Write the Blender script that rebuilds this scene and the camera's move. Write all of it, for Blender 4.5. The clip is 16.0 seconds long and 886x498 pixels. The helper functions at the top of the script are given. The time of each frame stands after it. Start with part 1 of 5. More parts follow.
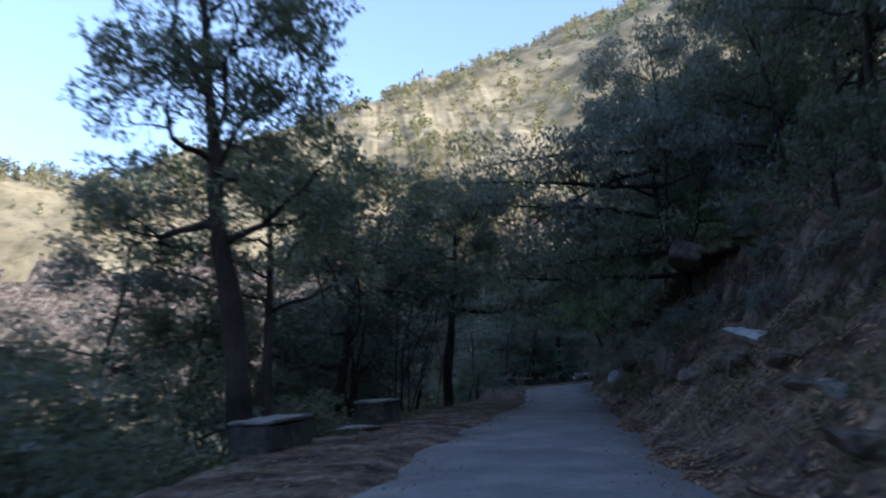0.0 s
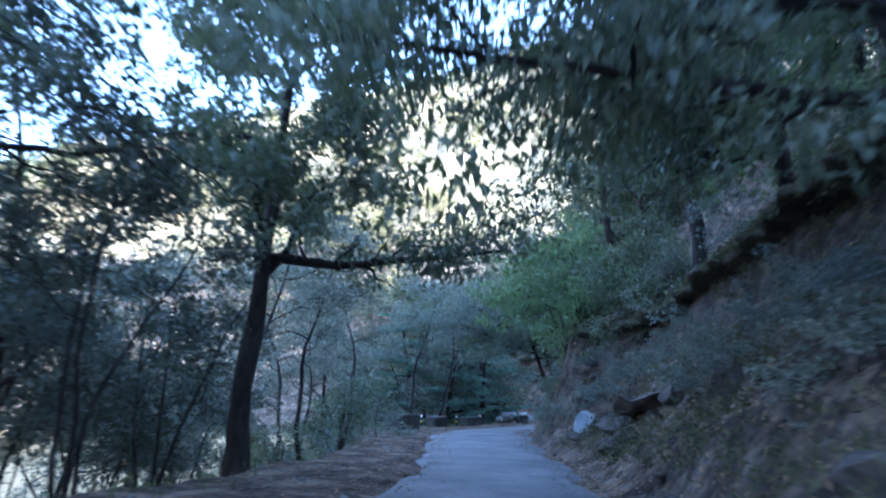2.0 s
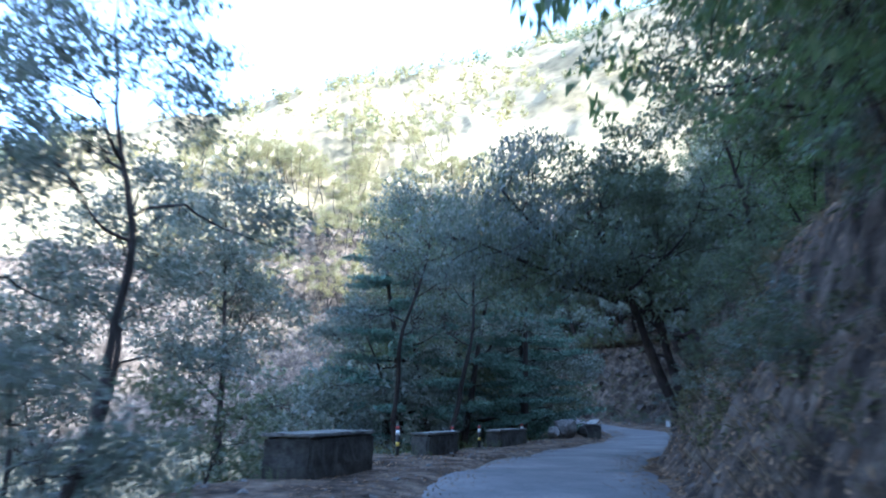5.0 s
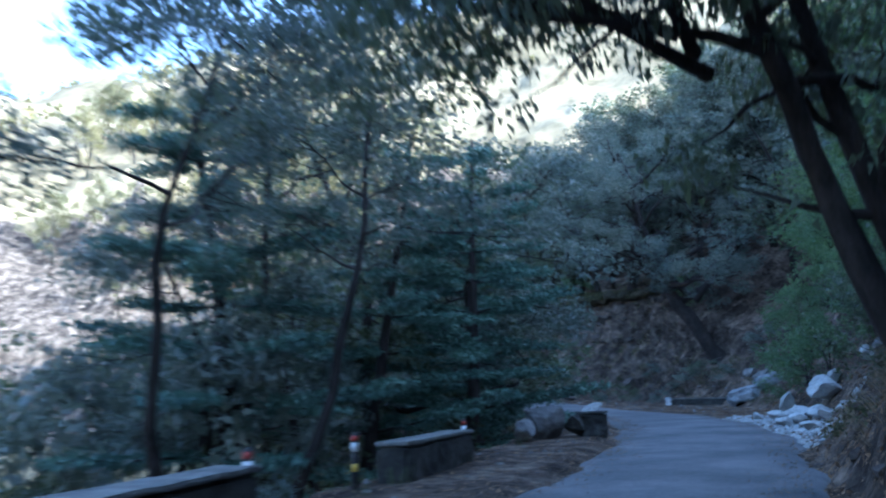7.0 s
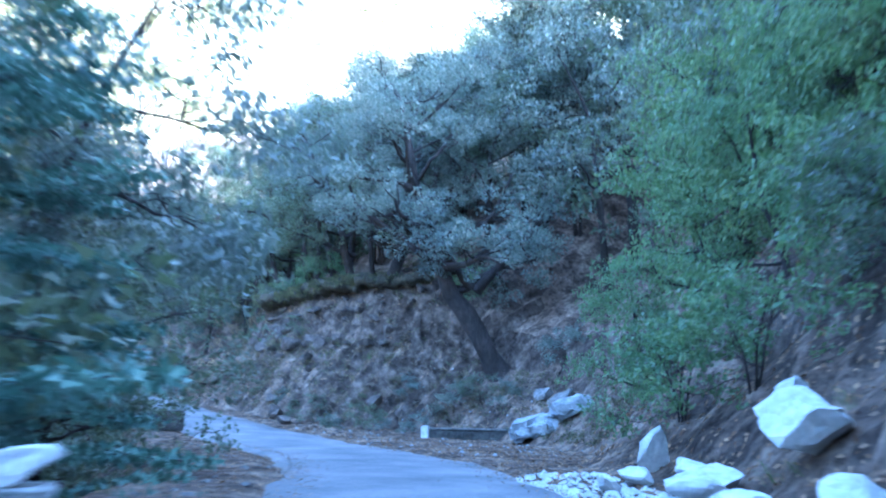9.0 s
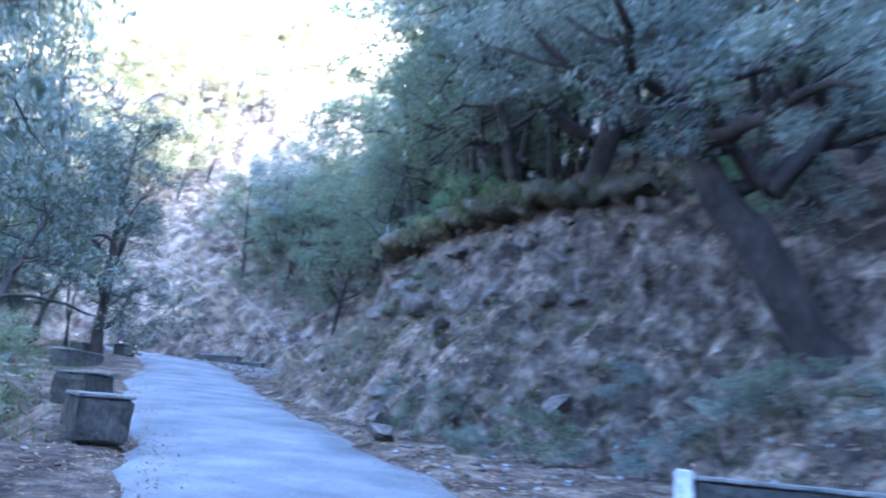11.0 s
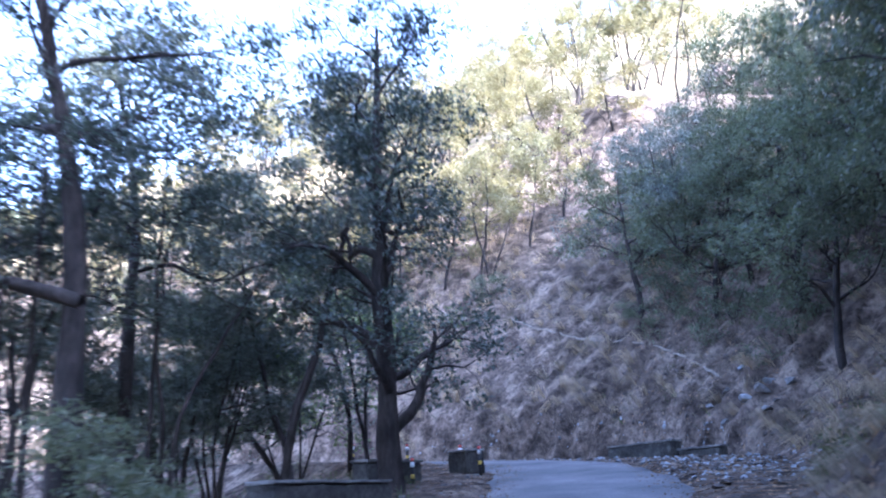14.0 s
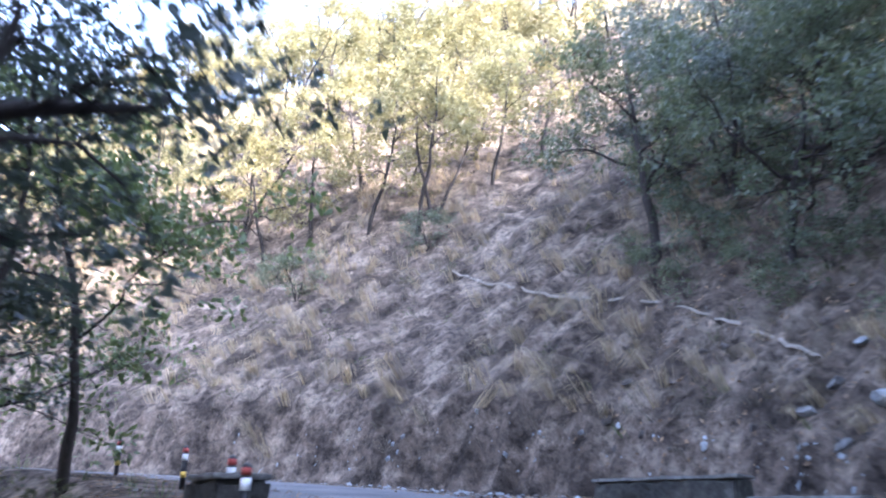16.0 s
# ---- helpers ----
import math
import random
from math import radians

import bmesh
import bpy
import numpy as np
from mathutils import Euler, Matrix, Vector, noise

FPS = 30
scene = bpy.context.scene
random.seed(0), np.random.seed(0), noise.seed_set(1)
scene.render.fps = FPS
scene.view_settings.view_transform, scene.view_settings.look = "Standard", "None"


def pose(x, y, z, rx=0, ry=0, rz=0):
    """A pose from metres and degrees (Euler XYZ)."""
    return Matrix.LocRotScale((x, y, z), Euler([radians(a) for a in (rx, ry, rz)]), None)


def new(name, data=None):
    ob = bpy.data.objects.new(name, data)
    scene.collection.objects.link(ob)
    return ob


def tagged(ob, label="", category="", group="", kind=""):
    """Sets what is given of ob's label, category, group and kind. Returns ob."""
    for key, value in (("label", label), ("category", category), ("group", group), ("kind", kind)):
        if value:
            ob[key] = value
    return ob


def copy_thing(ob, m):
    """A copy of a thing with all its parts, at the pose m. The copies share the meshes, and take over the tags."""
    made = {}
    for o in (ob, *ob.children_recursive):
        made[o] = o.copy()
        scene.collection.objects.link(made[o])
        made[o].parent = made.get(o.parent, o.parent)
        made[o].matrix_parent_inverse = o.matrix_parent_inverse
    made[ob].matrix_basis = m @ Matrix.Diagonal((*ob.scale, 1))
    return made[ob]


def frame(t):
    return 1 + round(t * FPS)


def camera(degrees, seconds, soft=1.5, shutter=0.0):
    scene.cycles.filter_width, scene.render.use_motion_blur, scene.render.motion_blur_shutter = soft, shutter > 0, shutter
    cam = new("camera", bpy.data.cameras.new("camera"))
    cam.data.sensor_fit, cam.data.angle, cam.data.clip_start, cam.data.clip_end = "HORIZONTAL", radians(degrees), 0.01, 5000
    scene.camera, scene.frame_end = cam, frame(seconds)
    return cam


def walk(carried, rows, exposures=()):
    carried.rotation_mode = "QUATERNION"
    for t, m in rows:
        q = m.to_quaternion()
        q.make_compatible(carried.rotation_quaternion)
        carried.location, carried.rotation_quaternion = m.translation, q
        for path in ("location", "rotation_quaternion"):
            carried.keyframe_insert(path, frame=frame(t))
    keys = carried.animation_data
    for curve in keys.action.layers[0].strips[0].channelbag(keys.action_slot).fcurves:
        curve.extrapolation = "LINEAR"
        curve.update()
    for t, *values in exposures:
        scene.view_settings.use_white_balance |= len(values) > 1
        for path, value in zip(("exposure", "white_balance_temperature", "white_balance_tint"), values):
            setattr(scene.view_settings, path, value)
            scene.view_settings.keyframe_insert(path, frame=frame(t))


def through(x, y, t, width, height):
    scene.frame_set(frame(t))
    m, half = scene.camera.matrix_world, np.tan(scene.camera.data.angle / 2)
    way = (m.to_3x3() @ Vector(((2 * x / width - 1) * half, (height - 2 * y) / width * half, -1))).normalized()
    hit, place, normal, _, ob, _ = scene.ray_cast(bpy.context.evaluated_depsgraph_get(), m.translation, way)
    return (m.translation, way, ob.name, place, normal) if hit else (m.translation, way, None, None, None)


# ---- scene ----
cam = camera(60.0, 16.0, soft=2.0, shutter=0.5)
# seconds, x, y, z, pitch up, yaw to the left, roll
PATH = [
    (0.00, -3.291, -2.275, 1.417, 9.05, -6.78, -1.51),
    (0.50, -2.127, 3.043, 1.306, 9.15, -8.84, -1.43),
    (1.00, -0.748, 8.440, 1.365, 9.66, -10.58, 0.29),
    (1.50, 0.568, 13.399, 1.191, 10.08, -11.46, 3.29),
    (2.00, 1.907, 18.090, 1.250, 11.55, -12.10, 1.54),
    (2.50, 2.991, 22.324, 1.161, 11.28, -12.49, 1.53),
    (3.00, 4.216, 26.418, 1.135, 11.54, -13.22, 0.13),
    (3.50, 5.329, 30.431, 1.107, 10.75, -12.67, 1.16),
    (3.70, 5.776, 31.993, 1.062, 11.50, -12.71, 3.94),
    (4.75, 8.050, 41.700, 1.180, 11.80, -10.20, 1.00),
    (5.80, 10.749, 51.092, 1.236, 12.87, -7.42, 0.20),
    (6.00, 11.192, 52.922, 1.310, 12.99, -7.35, -0.78),
    (6.50, 12.397, 57.424, 1.394, 11.11, -8.91, -1.17),
    (7.00, 14.074, 61.902, 1.300, 10.68, -12.99, -1.66),
    (7.50, 16.207, 66.584, 1.195, 11.29, -18.56, 0.07),
    (8.00, 18.535, 70.805, 1.053, 10.91, -23.02, -0.58),
    (8.20, 19.432, 72.347, 1.013, 12.46, -24.54, 0.37),
    (9.25, 25.100, 80.950, 1.200, 12.00, -29.50, 0.80),
    (10.30, 29.052, 90.707, 1.393, 12.80, -22.97, 2.08),
    (10.50, 29.965, 92.503, 1.419, 12.96, -21.80, 3.35),
    (11.00, 31.754, 97.058, 1.270, 12.23, -15.82, 4.65),
    (11.50, 32.879, 101.912, 1.248, 12.20, -7.87, 4.37),
    (12.00, 33.383, 106.204, 1.207, 14.41, -0.97, 4.30),
    (12.50, 33.325, 110.339, 1.260, 14.45, 3.48, 2.17),
    (13.00, 32.982, 114.816, 1.515, 16.10, 9.45, 0.38),
    (13.50, 32.801, 118.084, 1.961, 18.12, 13.07, -1.86),
    (14.00, 32.212, 122.083, 2.328, 18.47, 13.20, -3.30),
    (14.50, 31.790, 126.481, 2.675, 17.82, 9.85, -3.42),
    (15.00, 31.530, 130.641, 2.977, 18.08, 8.57, -2.55),
    (15.50, 31.337, 134.813, 3.312, 18.14, 8.91, -1.32),
    (16.00, 31.065, 138.924, 3.625, 18.96, 11.45, 0.27),
]
EXPOSURES = [(0.0, 1.5, 4650, 14), (0.5, 2.45, 4200, 10), (1.0, 3.0, 4200, 9), (2.0, 3.65, 4200, 11), (3.5, 3.65, 4250, 10), (4.8, 3.3, 4300, 9), (5.8, 2.85, 4300, 9), (6.5, 2.75, 4300, 9), (7.0, 2.95, 4100, 7), (7.5, 4.2, 4150, 7), (8.2, 4.65, 3850, 6), (10.3, 4.7, 3950, 11), (12.0, 4.6, 4400, 19), (13.5, 4.0, 4350, 23), (14.5, 3.6, 4600, 26), (15.5, 3.85, 4900, 22), (16.0, 3.95, 4900, 22)]
walk(cam, [(t, pose(x, y, z, 90 + up, 0, turn) @ pose(0, 0, 0, 0, 0, roll)) for t, x, y, z, up, turn, roll in PATH], EXPOSURES)

# ---- light ----
SUN_AZ, SUN_EL = 125.0, 19.5
world = bpy.data.worlds.new("world")
scene.world = world
world.use_nodes = True
wn = world.node_tree.nodes
sky = wn.new("ShaderNodeTexSky")
sky.sky_type, sky.sun_disc = "NISHITA", False
sky.sun_elevation, sky.sun_rotation = radians(SUN_EL), radians(SUN_AZ)
sky.air_density, sky.dust_density, sky.ozone_density = 1.0, 3.0, 1.0
wn["Background"].inputs["Strength"].default_value = 0.118
haze = wn.new("ShaderNodeHueSaturation")
haze.inputs["Saturation"].default_value, haze.inputs["Value"].default_value = 0.6, 1.1
world.node_tree.links.new(sky.outputs[0], haze.inputs["Color"])
world.node_tree.links.new(haze.outputs[0], wn["Background"].inputs["Color"])
sun = new("sun", bpy.data.lights.new("sun", "SUN"))
sun.data.energy, sun.data.angle, sun.data.color = 4.0, radians(0.5), (1.0, 0.82, 0.56)
sun.matrix_world = pose(0, 0, 300, 90 - SUN_EL, 0, 180 - SUN_AZ)


# ---- materials ----
def material(name, rough=0.8, spec=0.3):
    m = bpy.data.materials.new(name)
    m.use_nodes = True
    n = m.node_tree.nodes
    b = n["Principled BSDF"]
    b.inputs["Roughness"].default_value = rough
    b.inputs["Specular IOR Level"].default_value = spec
    return m, n, m.node_tree.links, b


def node(n, kind, **values):
    k = n.new(kind)
    for key, value in values.items():
        k.inputs[key].default_value = value
    return k


def ramp(n, links, source, stops):
    r = n.new("ShaderNodeValToRGB")
    e = r.color_ramp.elements
    while len(e) < len(stops):
        e.new(0.5)
    for k, (at, col) in zip(e, stops):
        k.position, k.color = at, (*col, 1)
    links.new(source, r.inputs["Fac"])
    return r


def noise_tex(n, links, scale, detail=6.0, rough=0.6, coords="Object", stretch=None):
    tc = n.new("ShaderNodeTexCoord")
    src = tc.outputs[coords]
    if stretch:
        mp = n.new("ShaderNodeMapping")
        mp.inputs["Scale"].default_value = stretch
        links.new(src, mp.inputs["Vector"])
        src = mp.outputs[0]
    t = node(n, "ShaderNodeTexNoise", Scale=scale, Detail=detail, Roughness=rough)
    links.new(src, t.inputs["Vector"])
    return t


def mixcol(n, links, a, b, fac, blend="MIX"):
    m = n.new("ShaderNodeMix")
    m.data_type, m.blend_type = "RGBA", blend
    for sock, v in ((m.inputs[0], fac), (m.inputs[6], a), (m.inputs[7], b)):
        if hasattr(v, "is_output"):
            links.new(v, sock)
        else:
            sock.default_value = (*v, 1) if isinstance(v, tuple) else v
    return m.outputs[2]


def bump(n, links, b, height, strength, distance):
    k = node(n, "ShaderNodeBump", Strength=strength, Distance=distance)
    links.new(height, k.inputs["Height"])
    links.new(k.outputs[0], b.inputs["Normal"])


def surface(name, big, fine, big_scale, fine_scale, rough=0.85, relief=0.03, spec=0.25, random_value=0.0, coords="Object", stretch=None):
    """Two scales of mottled colour (stops for a large and a fine noise, multiplied) and fine relief."""
    m, n, links, b = material(name, rough, spec)
    t1 = noise_tex(n, links, big_scale, 5.0, 0.62, coords)
    t2 = noise_tex(n, links, fine_scale, 8.0, 0.68, coords, stretch)
    c = mixcol(n, links, ramp(n, links, t1.outputs[0], big).outputs[0], ramp(n, links, t2.outputs[0], fine).outputs[0], 1.0, "MULTIPLY")
    if random_value:
        info = n.new("ShaderNodeObjectInfo")
        r = ramp(n, links, info.outputs["Random"], [(0.0, (1 - random_value,) * 3), (1.0, (1 + random_value,) * 3)])
        c = mixcol(n, links, c, r.outputs[0], 1.0, "MULTIPLY")
    links.new(c, b.inputs["Base Color"])
    bump(n, links, b, t2.outputs[0], 0.7, relief)
    return m


def leaf_material(name, dark, light, through, rough=0.5, spec=0.35, share=0.3):
    m, n, links, b = material(name, rough, spec)
    geo = n.new("ShaderNodeNewGeometry")
    info = n.new("ShaderNodeObjectInfo")
    r = ramp(n, links, geo.outputs["Random Per Island"], [(0.0, dark), (1.0, light)])
    t = ramp(n, links, info.outputs["Random"], [(0.0, (0.8, 0.85, 0.9)), (1.0, (1.25, 1.15, 1.0))])
    c = mixcol(n, links, r.outputs[0], t.outputs[0], 1.0, "MULTIPLY")
    w = noise_tex(n, links, 0.55, 3.0, 0.6)
    c = mixcol(n, links, c, ramp(n, links, w.outputs[0], [(0.32, (0.62, 0.66, 0.72)), (0.68, (1.3, 1.24, 1.1))]).outputs[0], 1.0, "MULTIPLY")
    links.new(c, b.inputs["Base Color"])
    tl = n.new("ShaderNodeBsdfTranslucent")
    links.new(mixcol(n, links, c, through, 0.6), tl.inputs["Color"])
    mx = n.new("ShaderNodeMixShader")
    mx.inputs[0].default_value = share
    links.new(b.outputs[0], mx.inputs[1])
    links.new(tl.outputs[0], mx.inputs[2])
    links.new(mx.outputs[0], n["Material Output"].inputs["Surface"])
    return m


ASPHALT = surface("asphalt", [(0.32, (0.075, 0.077, 0.08)), (0.5, (0.128, 0.127, 0.128)), (0.68, (0.20, 0.194, 0.19))], [(0.3, (0.6, 0.6, 0.6)), (0.7, (1.2, 1.2, 1.2))], 0.5, 14.0, 0.75, 0.012, 0.35)
DRY_SLOPE = surface("pale_dry_grass_slope", [(0.3, (0.13, 0.11, 0.064)), (0.5, (0.235, 0.196, 0.12)), (0.7, (0.345, 0.295, 0.19))], [(0.33, (0.55, 0.54, 0.5)), (0.5, (0.95, 0.92, 0.86)), (0.7, (1.2, 1.16, 1.08))], 0.03, 0.22, 0.95, 0.3, 0.1)
TAR = surface("old_tar", [(0.3, (0.05, 0.05, 0.053)), (0.7, (0.085, 0.085, 0.088))], [(0.3, (0.7, 0.7, 0.7)), (0.7, (1.2, 1.2, 1.2))], 2.0, 25.0, 0.6, 0.004, 0.4)
SOIL = surface("leaf_litter_soil", [(0.36, (0.04, 0.033, 0.027)), (0.5, (0.112, 0.092, 0.074)), (0.66, (0.235, 0.198, 0.158))], [(0.33, (0.25, 0.24, 0.235)), (0.5, (0.95, 0.91, 0.87)), (0.7, (1.5, 1.4, 1.3))], 0.8, 4.0, 0.95, 0.3, 0.1)
# raw earth and rock, darkened by colour for the shade under the lip
SHADED_EARTH = surface("shaded_raw_earth_and_rock", [(0.34, (0.026, 0.022, 0.019)), (0.5, (0.076, 0.064, 0.053)), (0.66, (0.165, 0.143, 0.12))], [(0.33, (0.3, 0.29, 0.28)), (0.5, (0.9, 0.87, 0.84)), (0.7, (1.5, 1.42, 1.34))], 1.1, 3.2, 0.95, 0.4, 0.1)
BARK = surface("dark_bark", [(0.3, (0.016, 0.014, 0.013)), (0.7, (0.05, 0.044, 0.04))], [(0.3, (0.5, 0.5, 0.5)), (0.7, (1.4, 1.35, 1.3))], 0.8, 9.0, 0.95, 0.05, 0.15, stretch=(1, 1, 0.25))
ROCK = surface("grey_rock", [(0.3, (0.10, 0.10, 0.102)), (0.7, (0.24, 0.235, 0.225))], [(0.3, (0.45, 0.45, 0.45)), (0.7, (1.25, 1.22, 1.18))], 0.9, 6.0, 0.85, 0.06, 0.25, 0.15)
EARTH_ROCK = surface("earth_stained_rock", [(0.3, (0.055, 0.048, 0.043)), (0.7, (0.15, 0.135, 0.121))], [(0.3, (0.35, 0.35, 0.35)), (0.7, (1.3, 1.25, 1.2))], 1.3, 6.0, 0.92, 0.08, 0.15, 0.15)
PALE_ROCK = surface("pale_blue_grey_rock", [(0.3, (0.17, 0.182, 0.195)), (0.7, (0.35, 0.36, 0.365))], [(0.3, (0.7, 0.7, 0.7)), (0.7, (1.2, 1.2, 1.18))], 0.8, 7.0, 0.8, 0.04, 0.3, 0.12)
WHITE_ROCK = surface("fresh_white_rock", [(0.3, (0.36, 0.37, 0.365)), (0.7, (0.58, 0.58, 0.56))], [(0.3, (0.75, 0.75, 0.74)), (0.7, (1.1, 1.1, 1.08))], 0.8, 7.0, 0.8, 0.04, 0.3, 0.1)
# cement made paler: light falling on the wall tops is in this colour
CEMENT = surface("worn_cement_lit_pale", [(0.3, (0.09, 0.092, 0.09)), (0.7, (0.27, 0.265, 0.25))], [(0.3, (0.5, 0.5, 0.5)), (0.7, (1.25, 1.25, 1.2))], 1.3, 9.0, 0.9, 0.02, 0.2)
DUST = surface("trodden_dust", [(0.3, (0.17, 0.15, 0.125)), (0.7, (0.29, 0.255, 0.215))], [(0.3, (0.6, 0.6, 0.58)), (0.7, (1.15, 1.13, 1.08))], 1.2, 7.0, 0.95, 0.03, 0.1)
SOD = surface("root_bound_sod", [(0.3, (0.036, 0.036, 0.029)), (0.7, (0.105, 0.10, 0.08))], [(0.3, (0.35, 0.35, 0.33)), (0.7, (1.5, 1.42, 1.3))], 1.4, 9.0, 0.95, 0.14, 0.1)
POST_BLACK = surface("black_post_paint", [(0.3, (0.02, 0.02, 0.022)), (0.7, (0.04, 0.04, 0.042))], [(0.3, (0.8, 0.8, 0.8)), (0.7, (1.2, 1.2, 1.2))], 3.0, 20.0, 0.6, 0.004, 0.4)
POST_WHITE = surface("white_post_band", [(0.3, (0.72, 0.72, 0.7)), (0.7, (0.85, 0.85, 0.84))], [(0.3, (0.85, 0.85, 0.85)), (0.7, (1.05, 1.05, 1.05))], 3.0, 20.0, 0.5, 0.004, 0.5)
POST_YELLOW = surface("yellow_post_band", [(0.3, (0.55, 0.40, 0.05)), (0.7, (0.7, 0.52, 0.1))], [(0.3, (0.7, 0.7, 0.7)), (0.7, (1.05, 1.05, 1.05))], 3.0, 20.0, 0.55, 0.004, 0.4)
POST_RED = surface("red_post_band", [(0.3, (0.33, 0.05, 0.04)), (0.7, (0.5, 0.09, 0.07))], [(0.3, (0.7, 0.7, 0.7)), (0.7, (1.05, 1.05, 1.05))], 3.0, 20.0, 0.55, 0.004, 0.4)
WHITE_PAINT = surface("flaking_whitewash", [(0.3, (0.45, 0.45, 0.44)), (0.7, (0.78, 0.78, 0.76))], [(0.3, (0.6, 0.6, 0.6)), (0.7, (1.05, 1.05, 1.05))], 2.5, 9.0, 0.9, 0.02, 0.2)
STONE = surface("mossy_masonry", [(0.3, (0.026, 0.027, 0.026)), (0.7, (0.085, 0.082, 0.075))], [(0.3, (0.45, 0.45, 0.45)), (0.7, (1.35, 1.32, 1.24))], 1.6, 8.0, 0.92, 0.04, 0.2)
LEAF_OAK = leaf_material("oak_leaves", (0.034, 0.054, 0.042), (0.135, 0.158, 0.12), (0.24, 0.28, 0.09))
LEAF_LIGHT = leaf_material("fresh_green_leaves", (0.05, 0.095, 0.045), (0.15, 0.21, 0.11), (0.3, 0.4, 0.1))
LEAF_CEDAR = leaf_material("cedar_sprays", (0.045, 0.09, 0.078), (0.125, 0.195, 0.165), (0.14, 0.24, 0.13), share=0.2)
LEAF_SUN = leaf_material("thin_yellow_green_leaves", (0.085, 0.087, 0.046), (0.22, 0.205, 0.115), (0.5, 0.46, 0.2), share=0.45)
DEAD_LEAF = leaf_material("dead_leaves", (0.06, 0.038, 0.026), (0.30, 0.225, 0.155), (0.3, 0.2, 0.1), 0.85, 0.1, 0.15)
STRAW = leaf_material("pale_straw", (0.22, 0.17, 0.11), (0.50, 0.43, 0.31), (0.5, 0.4, 0.2), 0.8, 0.15, 0.25)
STRAW_DARK = leaf_material("dull_straw", (0.085, 0.076, 0.06), (0.25, 0.225, 0.18), (0.28, 0.23, 0.14), 0.85, 0.12, 0.2)
WEED = leaf_material("weed_leaves", (0.035, 0.06, 0.025), (0.10, 0.14, 0.06), (0.25, 0.3, 0.08))
# the shade of silhouetted valley-side crowns is put into this darker leaf colour
LEAF_SILHOUETTE = leaf_material("silhouette_shaded_leaves", (0.02, 0.033, 0.029), (0.085, 0.104, 0.088), (0.14, 0.17, 0.07), share=0.2)
LEAF_DULL = leaf_material("dull_undergrowth_leaves", (0.03, 0.036, 0.022), (0.11, 0.112, 0.065), (0.2, 0.22, 0.1), 0.7, 0.2, 0.25)
LEAF_GREY = leaf_material("grey_green_leaves", (0.06, 0.08, 0.075), (0.20, 0.225, 0.21), (0.24, 0.28, 0.17))


# ---- mesh helpers ----
def mesh_ob(name, verts, faces, mat, parent=None, label="", smooth=False):
    me = bpy.data.meshes.new(name)
    me.from_pydata([tuple(map(float, v)) for v in verts], [], [tuple(map(int, f)) for f in faces])
    me.materials.append(mat)
    if smooth:
        me.shade_smooth()
    ob = new(name, me)
    if parent:
        ob.parent = parent
    if label:
        ob["label"] = label
    return ob


def part(name, bm, mat, parent=None, label="", smooth=False):
    me = bpy.data.meshes.new(name)
    bm.to_mesh(me)
    bm.free()
    me.materials.append(mat)
    if smooth:
        me.shade_smooth()
    ob = new(name, me)
    if parent:
        ob.parent = parent
    if label:
        ob["label"] = label
    return ob


# ---- the road's line and the lie of the land ----
ROAD = [(-17.3, -60.6, 0.05), (-11.7, -37.3, 0.05), (-6.1, -13.9, 0.05), (-2.4, 1.6, 0.04), (1.6, 17.1, -0.12), (5.9, 32.5, -0.21), (9.9, 48.0, -0.1), (12.2, 55.7, -0.05), (15.0, 63.2, -0.1),
        (18.5, 70.4, -0.2), (22.9, 77.3, -0.17), (26.9, 84.2, -0.1), (30.0, 91.6, -0.03), (32.4, 99.1, -0.05), (33.3, 107.0, 0.0), (33.1, 115.0, 0.39), (32.2, 123.0, 1.0), (31.5, 130.9, 1.64),
        (30.9, 138.9, 2.25), (29.9, 146.8, 3.1), (27.3, 153.6, 3.8), (22.0, 158.8, 4.35), (14.9, 162.0, 4.8), (7.2, 164.0, 5.2), (-8.6, 167.0, 5.9), (-30.0, 170.0, 6.5), (-60.0, 172.0, 8.0), (-120.0, 176.0, 11.0)]


def spline(points, step):
    p = np.array(points, float)
    p = np.vstack([2 * p[0] - p[1], p, 2 * p[-1] - p[-2]])
    out = []
    for k in range(1, len(p) - 2):
        n = max(2, int(np.linalg.norm(p[k + 1] - p[k]) / step))
        for u in np.arange(n) / n:
            a, b, c, d = p[k - 1 : k + 3]
            out.append(0.5 * (2 * b + (c - a) * u + (2 * a - 5 * b + 4 * c - d) * u**2 + (3 * b - a - 3 * c + d) * u**3))
    out.append(p[-2])
    return np.array(out)


LINE = spline(ROAD, 0.8)
ALONG = np.r_[0, np.cumsum(np.linalg.norm(np.diff(LINE[:, :2], axis=0), axis=1))]
TANG = np.gradient(LINE[:, :2], axis=0)
TANG /= np.linalg.norm(TANG, axis=1)[:, None]
